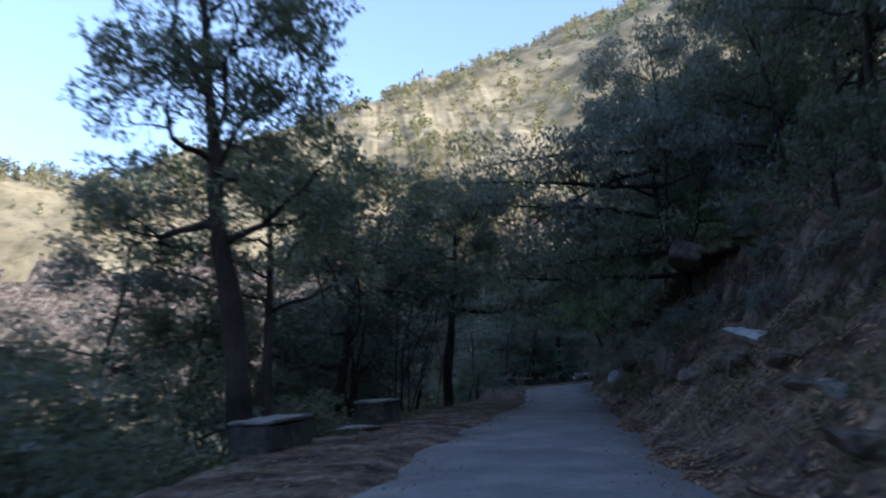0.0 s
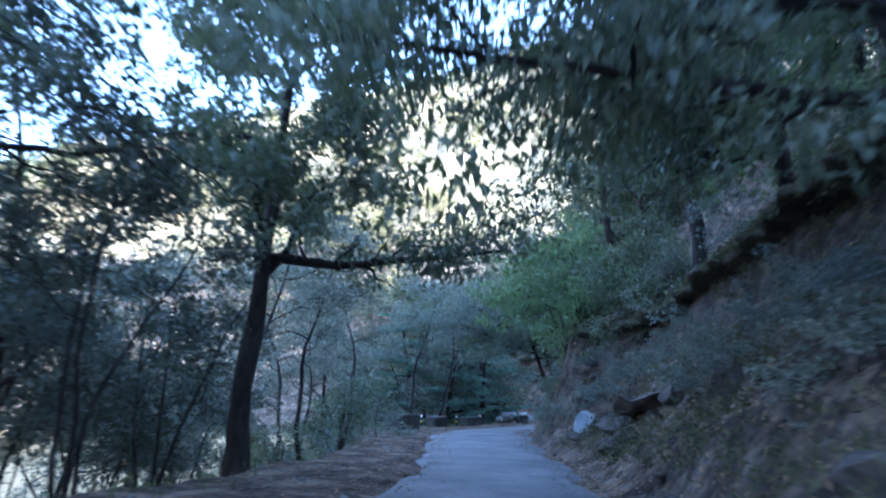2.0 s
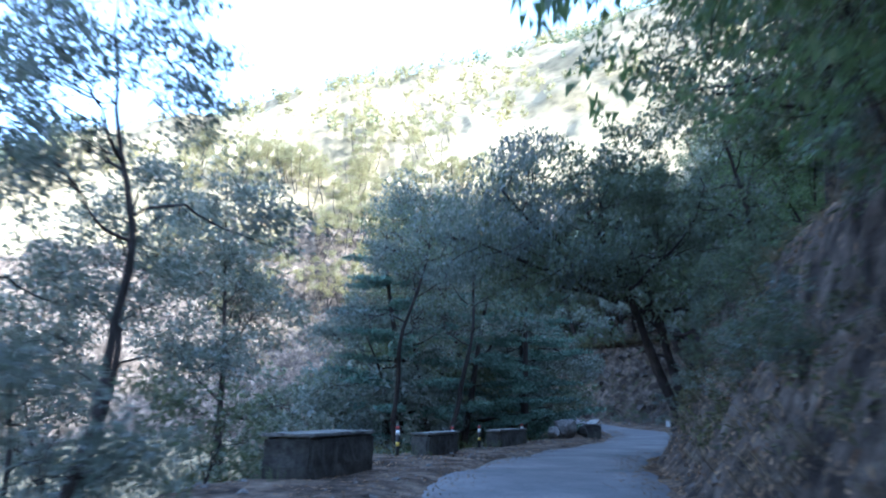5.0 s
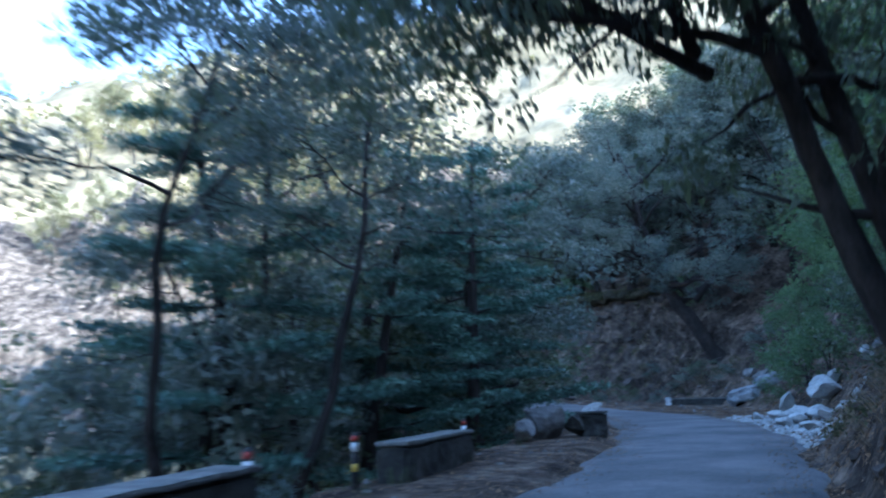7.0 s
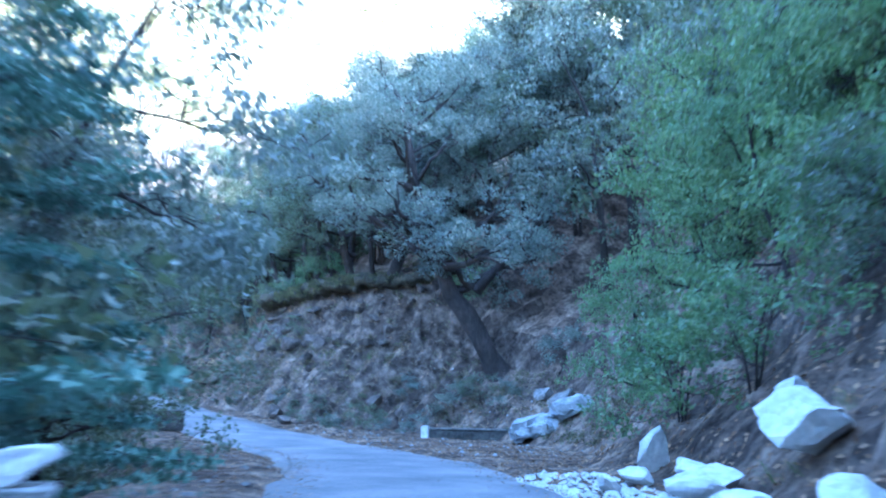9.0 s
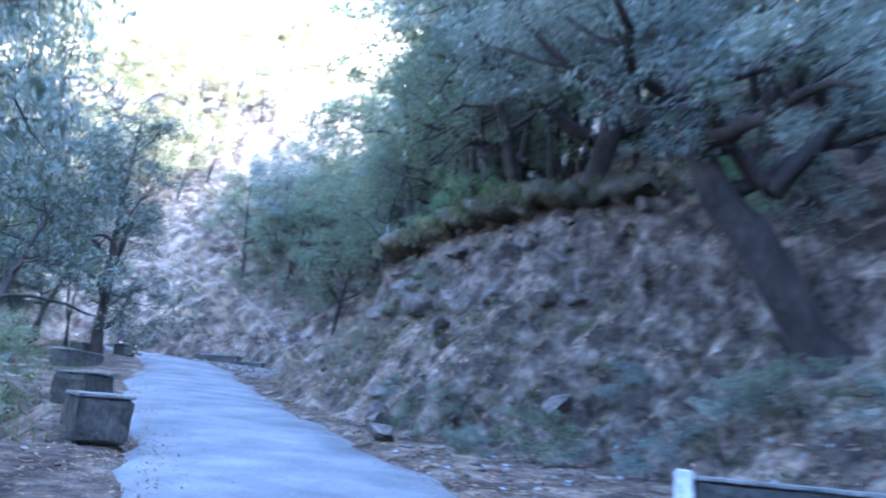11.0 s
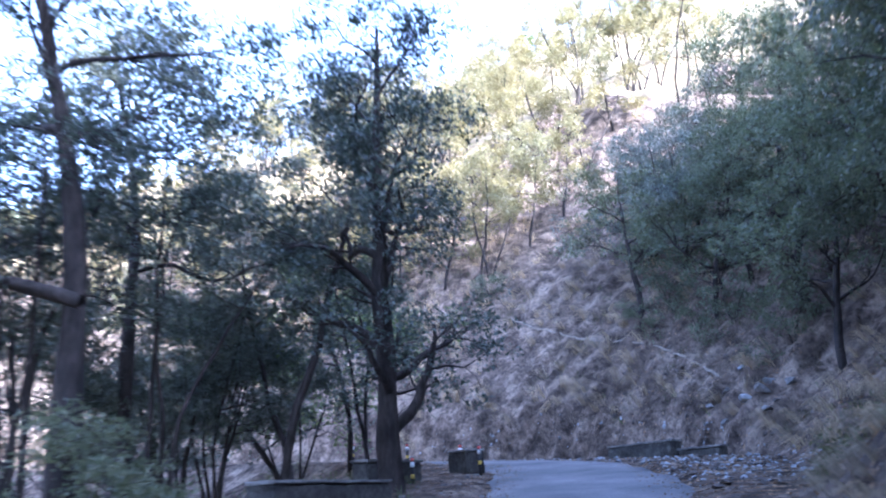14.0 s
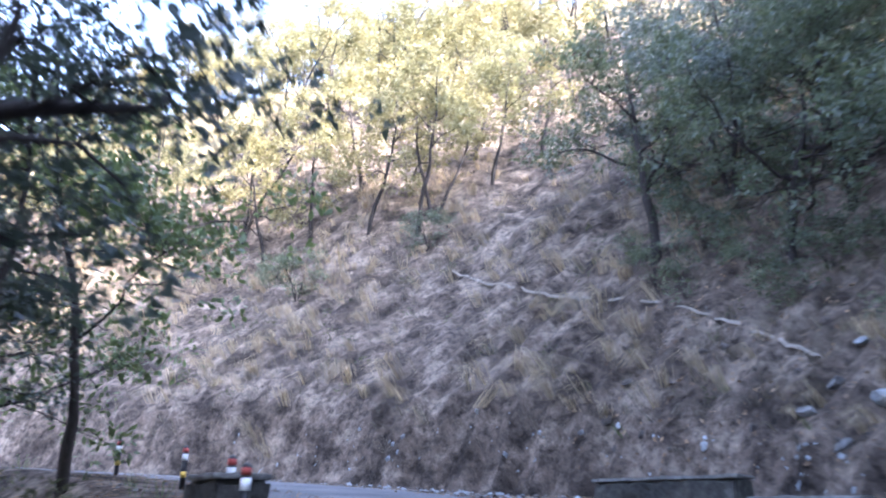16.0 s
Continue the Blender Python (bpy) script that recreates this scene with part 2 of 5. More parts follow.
# along the road: toe of the bank, its lip's distance and height, slope above, edge of the verge on the valley side
BANK = np.array([
    (0, 2.2, 6, 4, 0.6, 5), (60, 2.5, 8, 4.4, 0.62, 5), (75, 2.6, 8.2, 4.8, 0.62, 5.5), (81, 2.6, 7.4, 5.2, 0.62, 6), (87, 2.5, 5.8, 5.6, 0.62, 7), (101, 2.7, 6.2, 5, 0.62, 4.5), (107, 2.7, 6.2, 4.5, 0.62, 4.0),
    (114, 2.1, 3.9, 4.6, 0.62, 4.5), (125, 2.6, 4.8, 4.0, 0.62, 6.2), (134, 2.4, 4.0, 4.4, 0.62, 5.5), (138, 2.4, 4.1, 4.3, 0.62, 5.5), (142, 2.5, 4.8, 4, 0.62, 5.2), (150, 3.2, 6.5, 4, 0.62, 5), (157, 4.6, 8, 4.2, 0.62, 4.5), (164, 5.2, 9, 4.5, 0.6, 4.5),
    (170, 8.4, 12.5, 4.4, 0.55, 5), (175, 9.6, 14, 5, 0.55, 5), (181, 9.6, 14, 5.3, 0.55, 5), (185.5, 6.4, 11.6, 8.0, 0.5, 4.7), (188, 4.8, 9.6, 8.1, 0.5, 4.6), (195, 3.3, 8.7, 7.6, 0.5, 6.5), (200, 2.9, 8.2, 7.2, 0.5, 10),
    (203, 3.0, 8.7, 6.9, 0.5, 11), (207, 4.0, 9.8, 5.0, 0.55, 11), (212, 6.2, 10.5, 3.6, 0.65, 10),
    (219, 7.8, 11.5, 2.6, 0.8, 8), (225, 6.2, 12.8, 8.4, 0.85, 5), (230, 3.6, 12, 9.4, 0.85, 4.8), (240, 2.5, 12, 10, 0.85, 4.5), (300, 2.5, 12, 10, 0.85, 4.5), (400, 2.5, 12, 10, 0.8, 4.5)], float)


def smooth01(v):
    v = np.clip(v, 0, 1)
    return v * v * (3 - 2 * v)


def wavy(x, y, seed=0, octaves=9):
    """Cheap smooth roughness of a few octaves, about -1 to 1."""
    r = np.random.RandomState(seed)
    out = np.zeros_like(x, dtype=float)
    for k in range(octaves):
        a, f, ph = r.uniform(0, 2 * np.pi), 0.16 * 1.55**k, r.uniform(0, 2 * np.pi, 2)
        u = (x * np.cos(a) + y * np.sin(a)) * f
        v = (-x * np.sin(a) + y * np.cos(a)) * f
        out += np.sin(u + ph[0] + 1.3 * np.sin(v * 0.7 + ph[1])) * np.sin(v + ph[1]) / 1.35**k
    return out / 2.4


def lie(x, y):
    """Along, across (to the right) and height of the nearest point of the road."""
    x, y = np.ravel(np.asarray(x, float)), np.ravel(np.asarray(y, float))
    s, d, z = np.empty_like(x), np.empty_like(x), np.empty_like(x)
    for a in range(0, len(x), 4000):
        q = slice(a, a + 4000)
        dx, dy = x[q, None] - LINE[None, :, 0], y[q, None] - LINE[None, :, 1]
        k = np.argmin(dx * dx + dy * dy, axis=1)
        ii = np.arange(len(k))
        ox, oy, t = dx[ii, k], dy[ii, k], TANG[k]
        sign = np.where(t[:, 1] * ox - t[:, 0] * oy >= 0, 1, -1)
        s[q], d[q], z[q] = ALONG[k], sign * np.hypot(ox, oy), LINE[k, 2]
    return s, d, z


EDGES = np.array([(0, -2.1, 1.6), (60, -2.2, 1.6), (75, -2.3, 1.8), (88, -2.0, 1.9), (100, -1.4, 2.1), (118, -2.0, 2.2), (135, -2.0, 1.8), (150, -2.0, 2.6), (165, -2.0, 2.6), (172, -2.2, 2.6), (183, -2.7, 2.4), (203, -2.9, 2.3), (212, -2.3, 2.4), (222, -2.0, 2.6), (240, -1.8, 1.9), (400, -1.8, 1.9)])


def height(x, y):
    shape = np.shape(x)
    x, y = np.ravel(np.asarray(x, float)), np.ravel(np.asarray(y, float))
    s, d, z = lie(x, y)
    toe, lip_d, lip_h, slope, edge = (np.interp(s, BANK[:, 0], BANK[:, k]) for k in range(1, 6))
    near = smooth01((70 - np.abs(d)) / 45) * smooth01((y + 40) / 30) * smooth01((230 - y) / 40)
    n1 = wavy(x, y, 1, 8) * near + wavy(x * 0.3, y * 0.3, 1, 4) * (1 - near)
    n2 = wavy(x * 3.1, y * 3.1, 2, 5) * near
    toe = toe + 0.25 * n2 * (toe > 1.9)
    el, er = np.interp(s, EDGES[:, 0], EDGES[:, 1]), np.interp(s, EDGES[:, 0], EDGES[:, 2])
    bed = smooth01((d - el + 0.65) / 0.6) * smooth01((er + 0.65 - d) / 0.6)
    toe = np.maximum(toe, er + 0.3)
    # uphill side
    u = np.clip((d - toe) / (lip_d - toe), 0, 1)
    n3 = wavy(x * 9.0, y * 9.0, 3, 4) * near
    # a talus foot below a steep broken scarp; the last spur has an even slope
    v = np.clip(u + 0.09 * n2 * u * (1 - u) * 4, 0, 1)
    scarp = np.interp(v, (0, 0.3, 0.56, 0.8, 0.92, 1.0), (0, 0.2, 0.41, 0.6, 0.93, 1.0))
    even = smooth01((s - 214) / 8)
    up = lip_h * (scarp * (1 - even) + even * np.interp(u, (0, 0.08, 0.2, 0.6, 1.0), (0, 0.23, 0.33, 0.66, 1.0))) * (1 + 0.08 * n1)
    over = np.maximum(d - lip_d, 0)
    ahead = smooth01((y - 175) / 70)
    ridge = (112 + 14 * n1) * (1 - ahead) + ahead * (1.5 * np.clip(98 + 0.75 * (x + 16), 45, 260) + 14 * n1)
    climb = slope * over
    climb = ridge * (1 - np.exp(-climb / ridge * 1.25))
    up = np.where(d > 0, up + climb + np.minimum(over, 8) * 0.10 * n1 + np.minimum(over * 0.3, 6) * wavy(x * 0.25, y * 0.25, 5), 0)
    # valley side
    down = np.maximum(-d - edge - 0.6 * n2, 0)
    fall = -0.78 * down + np.minimum(down, 5) * 0.12 * n1
    fall = np.maximum(fall, -42 + 5 * n1 * 0.4)
    far = np.maximum(-d - 95, 0)
    fall = fall + np.where(d < 0, 260 * (1 - np.exp(-far * 0.62 / 260)) * (1 + 0.15 * wavy(x * 0.12, y * 0.12, 7)), 0)
    bank = smooth01((d - toe) / 1.0) * smooth01((30 - d) / 15)
    r = 0.05 * n2 * (1 - bed) + (0.3 * n2 + (0.26 - 0.5 * np.abs(n3)) * (0.7 + 0.5 * even)) * bank
    hollow = 0.85 * np.exp(-(((s - 101.4) / 1.7) ** 2) - ((d - 3.8) / 0.6) ** 2)
    return (z + np.where(d > 0, up, fall) + r - 0.13 * bed - hollow).reshape(shape)


def axis_steps(lo, a, b, hi, fine, grow):
    mid = list(np.arange(a, b + 1e-6, fine))
    left, right, st = [], [], fine
    v = a
    while v > lo:
        st *= grow
        v -= st
        left.append(v)
    v, st = b, fine
    while v < hi:
        st *= grow
        v += st
        right.append(v)
    return np.array(left[::-1] + mid + right)


gx = axis_steps(-1500, -10, 48, 1500, 0.34, 1.085)
gy = axis_steps(-700, -4, 178, 1800, 0.38, 1.085)
GX, GY = np.meshgrid(gx, gy)
GZ = height(GX, GY)
nx, ny = len(gx), len(gy)
verts = np.stack([GX, GY, GZ], -1).reshape(-1, 3)
i, j = np.meshgrid(np.arange(nx - 1), np.arange(ny - 1))
q = (j * nx + i).ravel()
ground = mesh_ob("ground", verts, np.stack([q, q + 1, q + nx + 1, q + nx], 1), SOIL, smooth=True)
# dry grass slopes away from the road
ground.data.materials.append(DRY_SLOPE)
mid = verts[q + nx + 1]
gs, gd, _ = lie(mid[:, 0], mid[:, 1])
pale = (np.where(gd < 0, -2.5 * gd, gd) + 10 * wavy(mid[:, 0], mid[:, 1], 11, 6) > 42) | (mid[:, 1] + 8 * wavy(mid[:, 0], mid[:, 1], 12, 6) > 196)
# steep scarp faces: raw earth with the overhang's shade in its colour
ground.data.materials.append(SHADED_EARTH)
gz = verts[:, 2]
rise = np.maximum(np.abs(gz[q + 1] - gz[q]) / (verts[q + 1, 0] - verts[q, 0]), np.abs(gz[q + nx] - gz[q]) / (verts[q + nx, 1] - verts[q, 1]))
steep = (rise + 0.35 * wavy(mid[:, 0] * 5, mid[:, 1] * 5, 13, 5) > 1.25) & (gd > 1.5) & (gd < 16) & (gs < 216)
ground.data.polygons.foreach_set("material_index", np.where(steep, 2, pale).astype(np.int32))
tagged(ground, "brown leaf-strewn mountainside with dry earth and stones", "ground", kind="structure")


def road_strip():
    k = (ALONG > 5) & (ALONG < 330)
    L, T, A = LINE[k], TANG[k], ALONG[k]
    R = np.stack([T[:, 1], -T[:, 0]], 1)
    left, right = np.interp(A, EDGES[:, 0], EDGES[:, 1]), np.interp(A, EDGES[:, 0], EDGES[:, 2])
    left = left + 0.16 * np.sin(A * 0.9) + 0.12 * np.sin(A * 2.3 + 1) + 0.07 * np.sin(A * 4.1)
    right = right + 0.16 * np.sin(A * 0.8 + 2) + 0.12 * np.sin(A * 2.1) + 0.07 * np.sin(A * 3.7)
    rows, faces, w = [], [], 9
    for m in range(len(L)):
        for c in range(w):
            u = (0, 0.04, 0.2, 0.35, 0.5, 0.65, 0.8, 0.96, 1)[c]
            e = left[m] + (right[m] - left[m]) * u
            crown = 0.03 - 0.03 * (2 * u - 1) ** 2 - (0.16 if c in (0, w - 1) else 0)
            e += (-0.22 if c == 0 else 0.22 if c == w - 1 else 0)
            rows.append((L[m, 0] + R[m, 0] * e, L[m, 1] + R[m, 1] * e, L[m, 2] + crown + 0.012 * math.sin(A[m] * 0.5 + c)))
    for m in range(len(L) - 1):
        for c in range(w - 1):
            a = m * w + c
            faces.append((a, a + 1, a + w + 1, a + w))
    return mesh_ob("road", rows, faces, ASPHALT, smooth=True)


tagged(road_strip(), "narrow worn grey asphalt mountain road with crumbling edges", "road", kind="structure")


# ---- trees ----
def tubes(paths, sides=7):
    """Paths of (point, radius) lists to one skin."""
    V, Fc = [], []
    for path in paths:
        pts = np.array([p for p, _ in path])
        rad = [r for _, r in path]
        n = len(pts)
        tan = np.gradient(pts, axis=0)
        base = len(V)
        sd = sides if rad[0] > 0.06 else 4 if rad[0] > 0.02 else 3
        for k in range(n):
            t = tan[k] / (np.linalg.norm(tan[k]) + 1e-9)
            a = np.cross(t, (0.31, 0.95, 0.1))
            a /= np.linalg.norm(a)
            b = np.cross(t, a)
            for w in range(sd):
                an = 2 * math.pi * w / sd
                wob = 1 + 0.16 * math.sin(3 * an + k * 1.7) * (rad[k] > 0.07)
                V.append(pts[k] + (a * math.cos(an) + b * math.sin(an)) * rad[k] * wob)
        for k in range(n - 1):
            for w in range(sd):
                o, w2 = base + k * sd, (w + 1) % sd
                Fc.append((o + w, o + w2, o + sd + w2, o + sd + w))
    return V, Fc


def leaves(centres, radii, count, size, rng, droop=0.0, flat=0.7, simple=False):
    """Many small bent leaves in clumps."""
    centres, radii = np.array(centres), np.array(radii)
    prob = radii**2 / (radii**2).sum()
    k = rng.choice(len(centres), count, p=prob)
    g = rng.normal(size=(count, 3))
    g /= np.linalg.norm(g, axis=1)[:, None]
    rr = rng.uniform(0.25, 1.0, count) ** 0.5
    pos = centres[k] + g * (radii[k] * rr)[:, None] * np.array([1, 1, flat])
    axis = rng.normal(size=(count, 3)) + np.array([0, 0, -droop * 3]) + g * 0.8
    axis /= np.linalg.norm(axis, axis=1)[:, None]
    side = np.cross(axis, rng.normal(size=(count, 3)) + np.array([0, 0, 0.8]))
    side /= np.linalg.norm(side, axis=1)[:, None] + 1e-9
    ln = size * rng.uniform(0.7, 1.35, count)[:, None]
    wd = ln * rng.uniform(0.38, 0.6, count)[:, None]
    if simple:
        j = rng.uniform(-0.15, 0.5, count)[:, None]
        return np.stack([pos - side * wd * 0.6, pos + side * wd * 0.6 + axis * ln * j, pos + axis * ln], 1).reshape(-1, 3), np.arange(count * 3).reshape(-1, 3)
    V = np.stack([pos, pos + axis * ln * 0.5 + side * wd * 0.5, pos + axis * ln, pos + axis * ln * 0.5 - side * wd * 0.5], 1).reshape(-1, 3)
    F = np.arange(count * 4).reshape(-1, 4)
    return V, F


def bend(rng, p, direction, length, r0, r1, steps, wander, lift):
    path, p, d = [], np.array(p, float), np.array(direction, float)
    for k in range(steps + 1):
        path.append((p.copy(), r0 + (r1 - r0) * k / steps))
        d = d + rng.normal(size=3) * wander + np.array([0, 0, lift])
        d /= np.linalg.norm(d)
        p = p + d * length / steps
    return path, p, d


def tree(name, seed, tall, spread, girth, first=0.35, limbs=9, count=9000, leaf=0.2, mat=None, lean=(0, 0), clump=0.9, droop=0.0, lift=0.06, trunks=1, flat=0.62, bark=None, wander=0.1, simple=False, shift=(0, 0), broad=False, upright=0.0):
    """A trunk that bends, limbs that fork into boughs and twigs, and a small pad of leaves at each twig."""
    rng = np.random.RandomState(seed)
    paths, centres, radii = [], [], []
    for tk in range(trunks):
        an = rng.uniform(0, 6.28)
        off = np.array([math.cos(an), math.sin(an), 0]) * (0.0 if trunks == 1 else girth * 1.1)
        d0 = np.array([lean[0], lean[1], 1.0]) + off * (0.5 if trunks > 1 else 0)
        d0 /= np.linalg.norm(d0)
        trunk, top, dt = bend(rng, off + np.array([0, 0, -0.4]), d0, tall * rng.uniform(0.82, 0.95), girth * (1.0 if trunks == 1 else 0.75), girth * 0.14, 14, wander, 0.03)
        flare = [(trunk[0][0], girth * 1.75), (trunk[0][0] * 0.6 + trunk[1][0] * 0.4, girth * 1.15)] + trunk[1:]
        paths.append(flare)
        centres.append(top)
        radii.append(clump * 0.6)
        for q in range(limbs // trunks):
            u = first + (1 - first) * (q + rng.uniform(0, 0.8)) / (limbs // trunks) * 0.97
            f = u * (len(trunk) - 1)
            k = min(int(f), len(trunk) - 2)
            p = trunk[k][0] + (trunk[k + 1][0] - trunk[k][0]) * (f - k)
            r = trunk[k][1] * rng.uniform(0.42, 0.62)
            an = q * 2.4 + rng.uniform(-0.5, 0.5)
            ln = spread * (1.05 - 0.55 * max(0, (u - 0.35)) / 0.65) * rng.uniform(0.6, 1.15)
            path, end, de = bend(rng, p, (math.cos(an), math.sin(an), rng.uniform(0.05, 0.7) + upright), ln, r, r * 0.25, 8, 0.24, lift)
            paths.append(path)
            for b in range(4 if simple else 6):
                kk = rng.randint(3, len(path))
                bp, br = path[kk]
                a2 = an + rng.uniform(-1.4, 1.4)
                sl = ln * rng.uniform(0.2, 0.5)
                sub, se, _ = bend(rng, bp, (math.cos(a2), math.sin(a2), rng.uniform(-0.25, 0.8)), sl, max(br * 0.5, 0.018), 0.01, 3, 0.28, lift)
                if not simple or b < 2:
                    paths.append(sub)
                centres.append(se)
                radii.append(clump * rng.uniform(0.35, 0.7))
                for w in range(2 if simple else 3):
                    a3 = a2 + rng.uniform(-1.6, 1.6)
                    tw, te, _ = bend(rng, sub[1 + w % 3][0], (math.cos(a3), math.sin(a3), rng.uniform(-0.5, 0.7) - droop * 0.5), clump * rng.uniform(0.5, 1.1), 0.014, 0.006, 2, 0.25, 0)
                    if not simple:
                        paths.append(tw)
                    centres.append(te)
                    radii.append(clump * rng.uniform(0.28, 0.58))
            centres.append(end)
            radii.append(clump * rng.uniform(0.4, 0.7))
    root = new(name)
    V, F = tubes(paths, 5 if simple else 7)
    mesh_ob("trunk", V, F, bark or BARK, root, smooth=True)
    V, F = leaves(np.array(centres) + np.array([shift[0], shift[1], 0]), radii, count, leaf, rng, droop, flat, not broad)
    mesh_ob("crown", V, F, mat or LEAF_OAK, root)
    return root


def place_z(x, y):
    return float(height(np.array([x]), np.array([y]))[0])


def stand(ob, x, y, turn=0.0, size=1.0, sink=0.1, tilt=(0, 0)):
    ob.scale = (size,) * 3
    ob.matrix_basis = pose(x, y, place_z(x, y) - sink, tilt[0], tilt[1], turn) @ Matrix.Diagonal((size, size, size, 1))
    return ob


def at_road(s, d):
    k = int(np.argmin(np.abs(ALONG - s)))
    return LINE[k, 0] + TANG[k, 1] * d, LINE[k, 1] - TANG[k, 0] * d


rng = random.Random(5)


# ---- stones, walls and posts ----
def rock_mesh(seed, size, mat, name="boulder", cuts=16, detail=3, rough=0.16):
    """A boulder with broken flat faces. size: its three half-lengths."""
    r = np.random.RandomState(seed)
    bm = bmesh.new()
    bmesh.ops.create_icosphere(bm, subdivisions=detail, radius=1.0)
    normals = r.normal(size=(cuts, 3))
    normals /= np.linalg.norm(normals, axis=1)[:, None]
    depth = r.uniform(0.36, 0.8, cuts)
    off = Vector(r.uniform(0, 50, 3))
    for v in bm.verts:
        p = np.array(v.co)
        for n, h in zip(normals, depth):
            over = p @ n - h
            if over > 0:
                p = p - n * over
        f = 1 + rough * noise.noise(Vector(p) * 2.2 + off) + rough * 0.5 * noise.noise(Vector(p) * 6.0 + off)
        v.co = Vector(p * f) * 1.0
        v.co = Vector((v.co.x * size[0], v.co.y * size[1], v.co.z * size[2]))
    return part(name, bm, mat)


def boulder(seed, x, y, size, turn=0.0, mat=None, label="grey broken boulder lying on the bank", sink=0.3, tilt=(0, 0), z=None, cuts=16, name="boulder", category="boulder", detail=3):
    ob = rock_mesh(seed, size, mat or ROCK, name, cuts, detail)
    ob.matrix_basis = pose(x, y, (place_z(x, y) if z is None else z) + size[2] * (1 - sink), tilt[0], tilt[1], turn)
    return tagged(ob, label, category)


def rough_box(l, w, h, seed, bevel=0.06, wob=0.055, step=0.16):
    r = np.random.RandomState(seed)
    bm = bmesh.new()
    bmesh.ops.create_cube(bm, size=1.0)
    bmesh.ops.scale(bm, vec=(l, w, h), verts=bm.verts)
    bmesh.ops.translate(bm, vec=(0, 0, h / 2), verts=bm.verts)
    bmesh.ops.bevel(bm, geom=bm.edges[:], offset=bevel, segments=2, affect="EDGES")
    for axis, length in ((0, l), (1, w), (2, h)):
        n = max(1, int(length / step))
        for k in range(1, n):
            no = [0, 0, 0]
            no[axis] = 1
            co = [0, 0, 0]
            co[axis] = (-length / 2 if axis < 2 else 0) + length * k / n
            bmesh.ops.bisect_plane(bm, geom=bm.verts[:] + bm.edges[:] + bm.faces[:], plane_co=co, plane_no=no)
    off = Vector(r.uniform(0, 40, 3))
    for v in bm.verts:
        v.co += noise.noise_vector(v.co * 3.0 + off) * wob + noise.noise_vector(v.co * 9.0 + off) * wob * 0.4
    return bm


def parapet(a, b, w, h, seed, label="squat dark mossy stone parapet wall with a flat cement top", lift=0.0):
    """A short guard wall from a to b, along the road's edge."""
    ax, ay, bx, by = *a, *b
    l = math.hypot(bx - ax, by - ay)
    mx, my = (ax + bx) / 2, (ay + by) / 2
    root = new("parapet_wall")
    root.matrix_basis = pose(mx, my, place_z(mx, my) - 0.12 + lift, 0, 0, math.degrees(math.atan2(by - ay, bx - ax)))
    part("body", rough_box(l, w, h + 0.06, seed), STONE, root, smooth=False)
    # coping slab, its pale colour painting the lit top of the wall
    bm = rough_box(l + 0.03, w + 0.04, 0.07, seed + 1, 0.02, 0.018)
    bmesh.ops.translate(bm, vec=(0, 0, h + 0.05), verts=bm.verts)
    part("coping", bm, CEMENT, root, "worn cement coping, its lit top put into a pale colour")
    return tagged(root, label, "parapet wall", "roadside parapet walls")


def guard_post(x, y, tall=0.95, turn=0.0, tilt=(0, 0), z=None):
    root = new("guard_post")
    root.matrix_basis = pose(x, y, place_z(x, y) - 0.1 if z is None else z, tilt[0], tilt[1], turn)
    r = 0.055

    def ring(lo, hi, rad, name, mat, label="", under=root):
        bm = bmesh.new()
        bmesh.ops.create_cone(bm, cap_ends=True, segments=14, radius1=rad, radius2=rad * 0.97, depth=hi - lo)
        bmesh.ops.translate(bm, vec=(0, 0, (hi + lo) / 2), verts=bm.verts)
        return part(name, bm, mat, under, label, True)

    shaft = ring(0, tall - 0.05, r, "shaft", POST_BLACK, "black-painted post shaft")
    ring(tall - 0.30, tall - 0.16, r + 0.008, "reflector_band", POST_WHITE, "white reflective band", shaft)
    ring(tall - 0.62, tall - 0.50, r + 0.006, "lower_band", POST_YELLOW, "faded yellow band", shaft)
    ring(tall - 0.13, tall - 0.045, r + 0.005, "top_band", POST_RED, "faded red band at the top", shaft)
    bm = bmesh.new()
    bmesh.ops.create_uvsphere(bm, u_segments=12, v_segments=6, radius=r + 0.004)
    bmesh.ops.translate(bm, vec=(0, 0, tall - 0.05), verts=bm.verts)
    part("cap", bm, POST_BLACK, shaft, "", True)
    return tagged(root, "black guard post with red, white and yellow bands beside the parapet", "guard post", "guard posts")


# part 1: valley side of the straight
parapet((-5.3, 13.0), (-4.6, 15.6), 0.8, 0.62, 1, "low dark stone parapet wall under the trees")
parapet((-2.85, 21.9), (-2.25, 23.8), 0.95, 0.72, 3, "single dark stone parapet block on the brown verge")
boulder(61, -3.1, 19.6, (1.0, 0.5, 0.12), 20, PALE_ROCK, "flat pale stone slab on the brown verge", 0.4)
# part 2: valley side before and on the bend
parapet((8.35, 59.0), (9.75, 62.0), 1.0, 0.85, 5)
parapet((12.2, 68.7), (13.75, 71.6), 0.6, 0.72, 7)
parapet((16.2, 75.5), (18.3, 79.0), 0.6, 0.70, 9)
for px, py in ((11.35, 67.3), (13.85, 71.95), (15.5, 75.0), (18.45, 79.3)):
    guard_post(px, py, 1.0)
boulder(31, 22.1, 84.0, (0.7, 0.65, 0.75), 30, ROCK, "large grey boulder at the outer edge of the bend", 0.35)
boulder(32, 21.2, 83.4, (0.6, 0.5, 0.5), 80, ROCK, "grey boulder at the outer edge of the bend", 0.35)
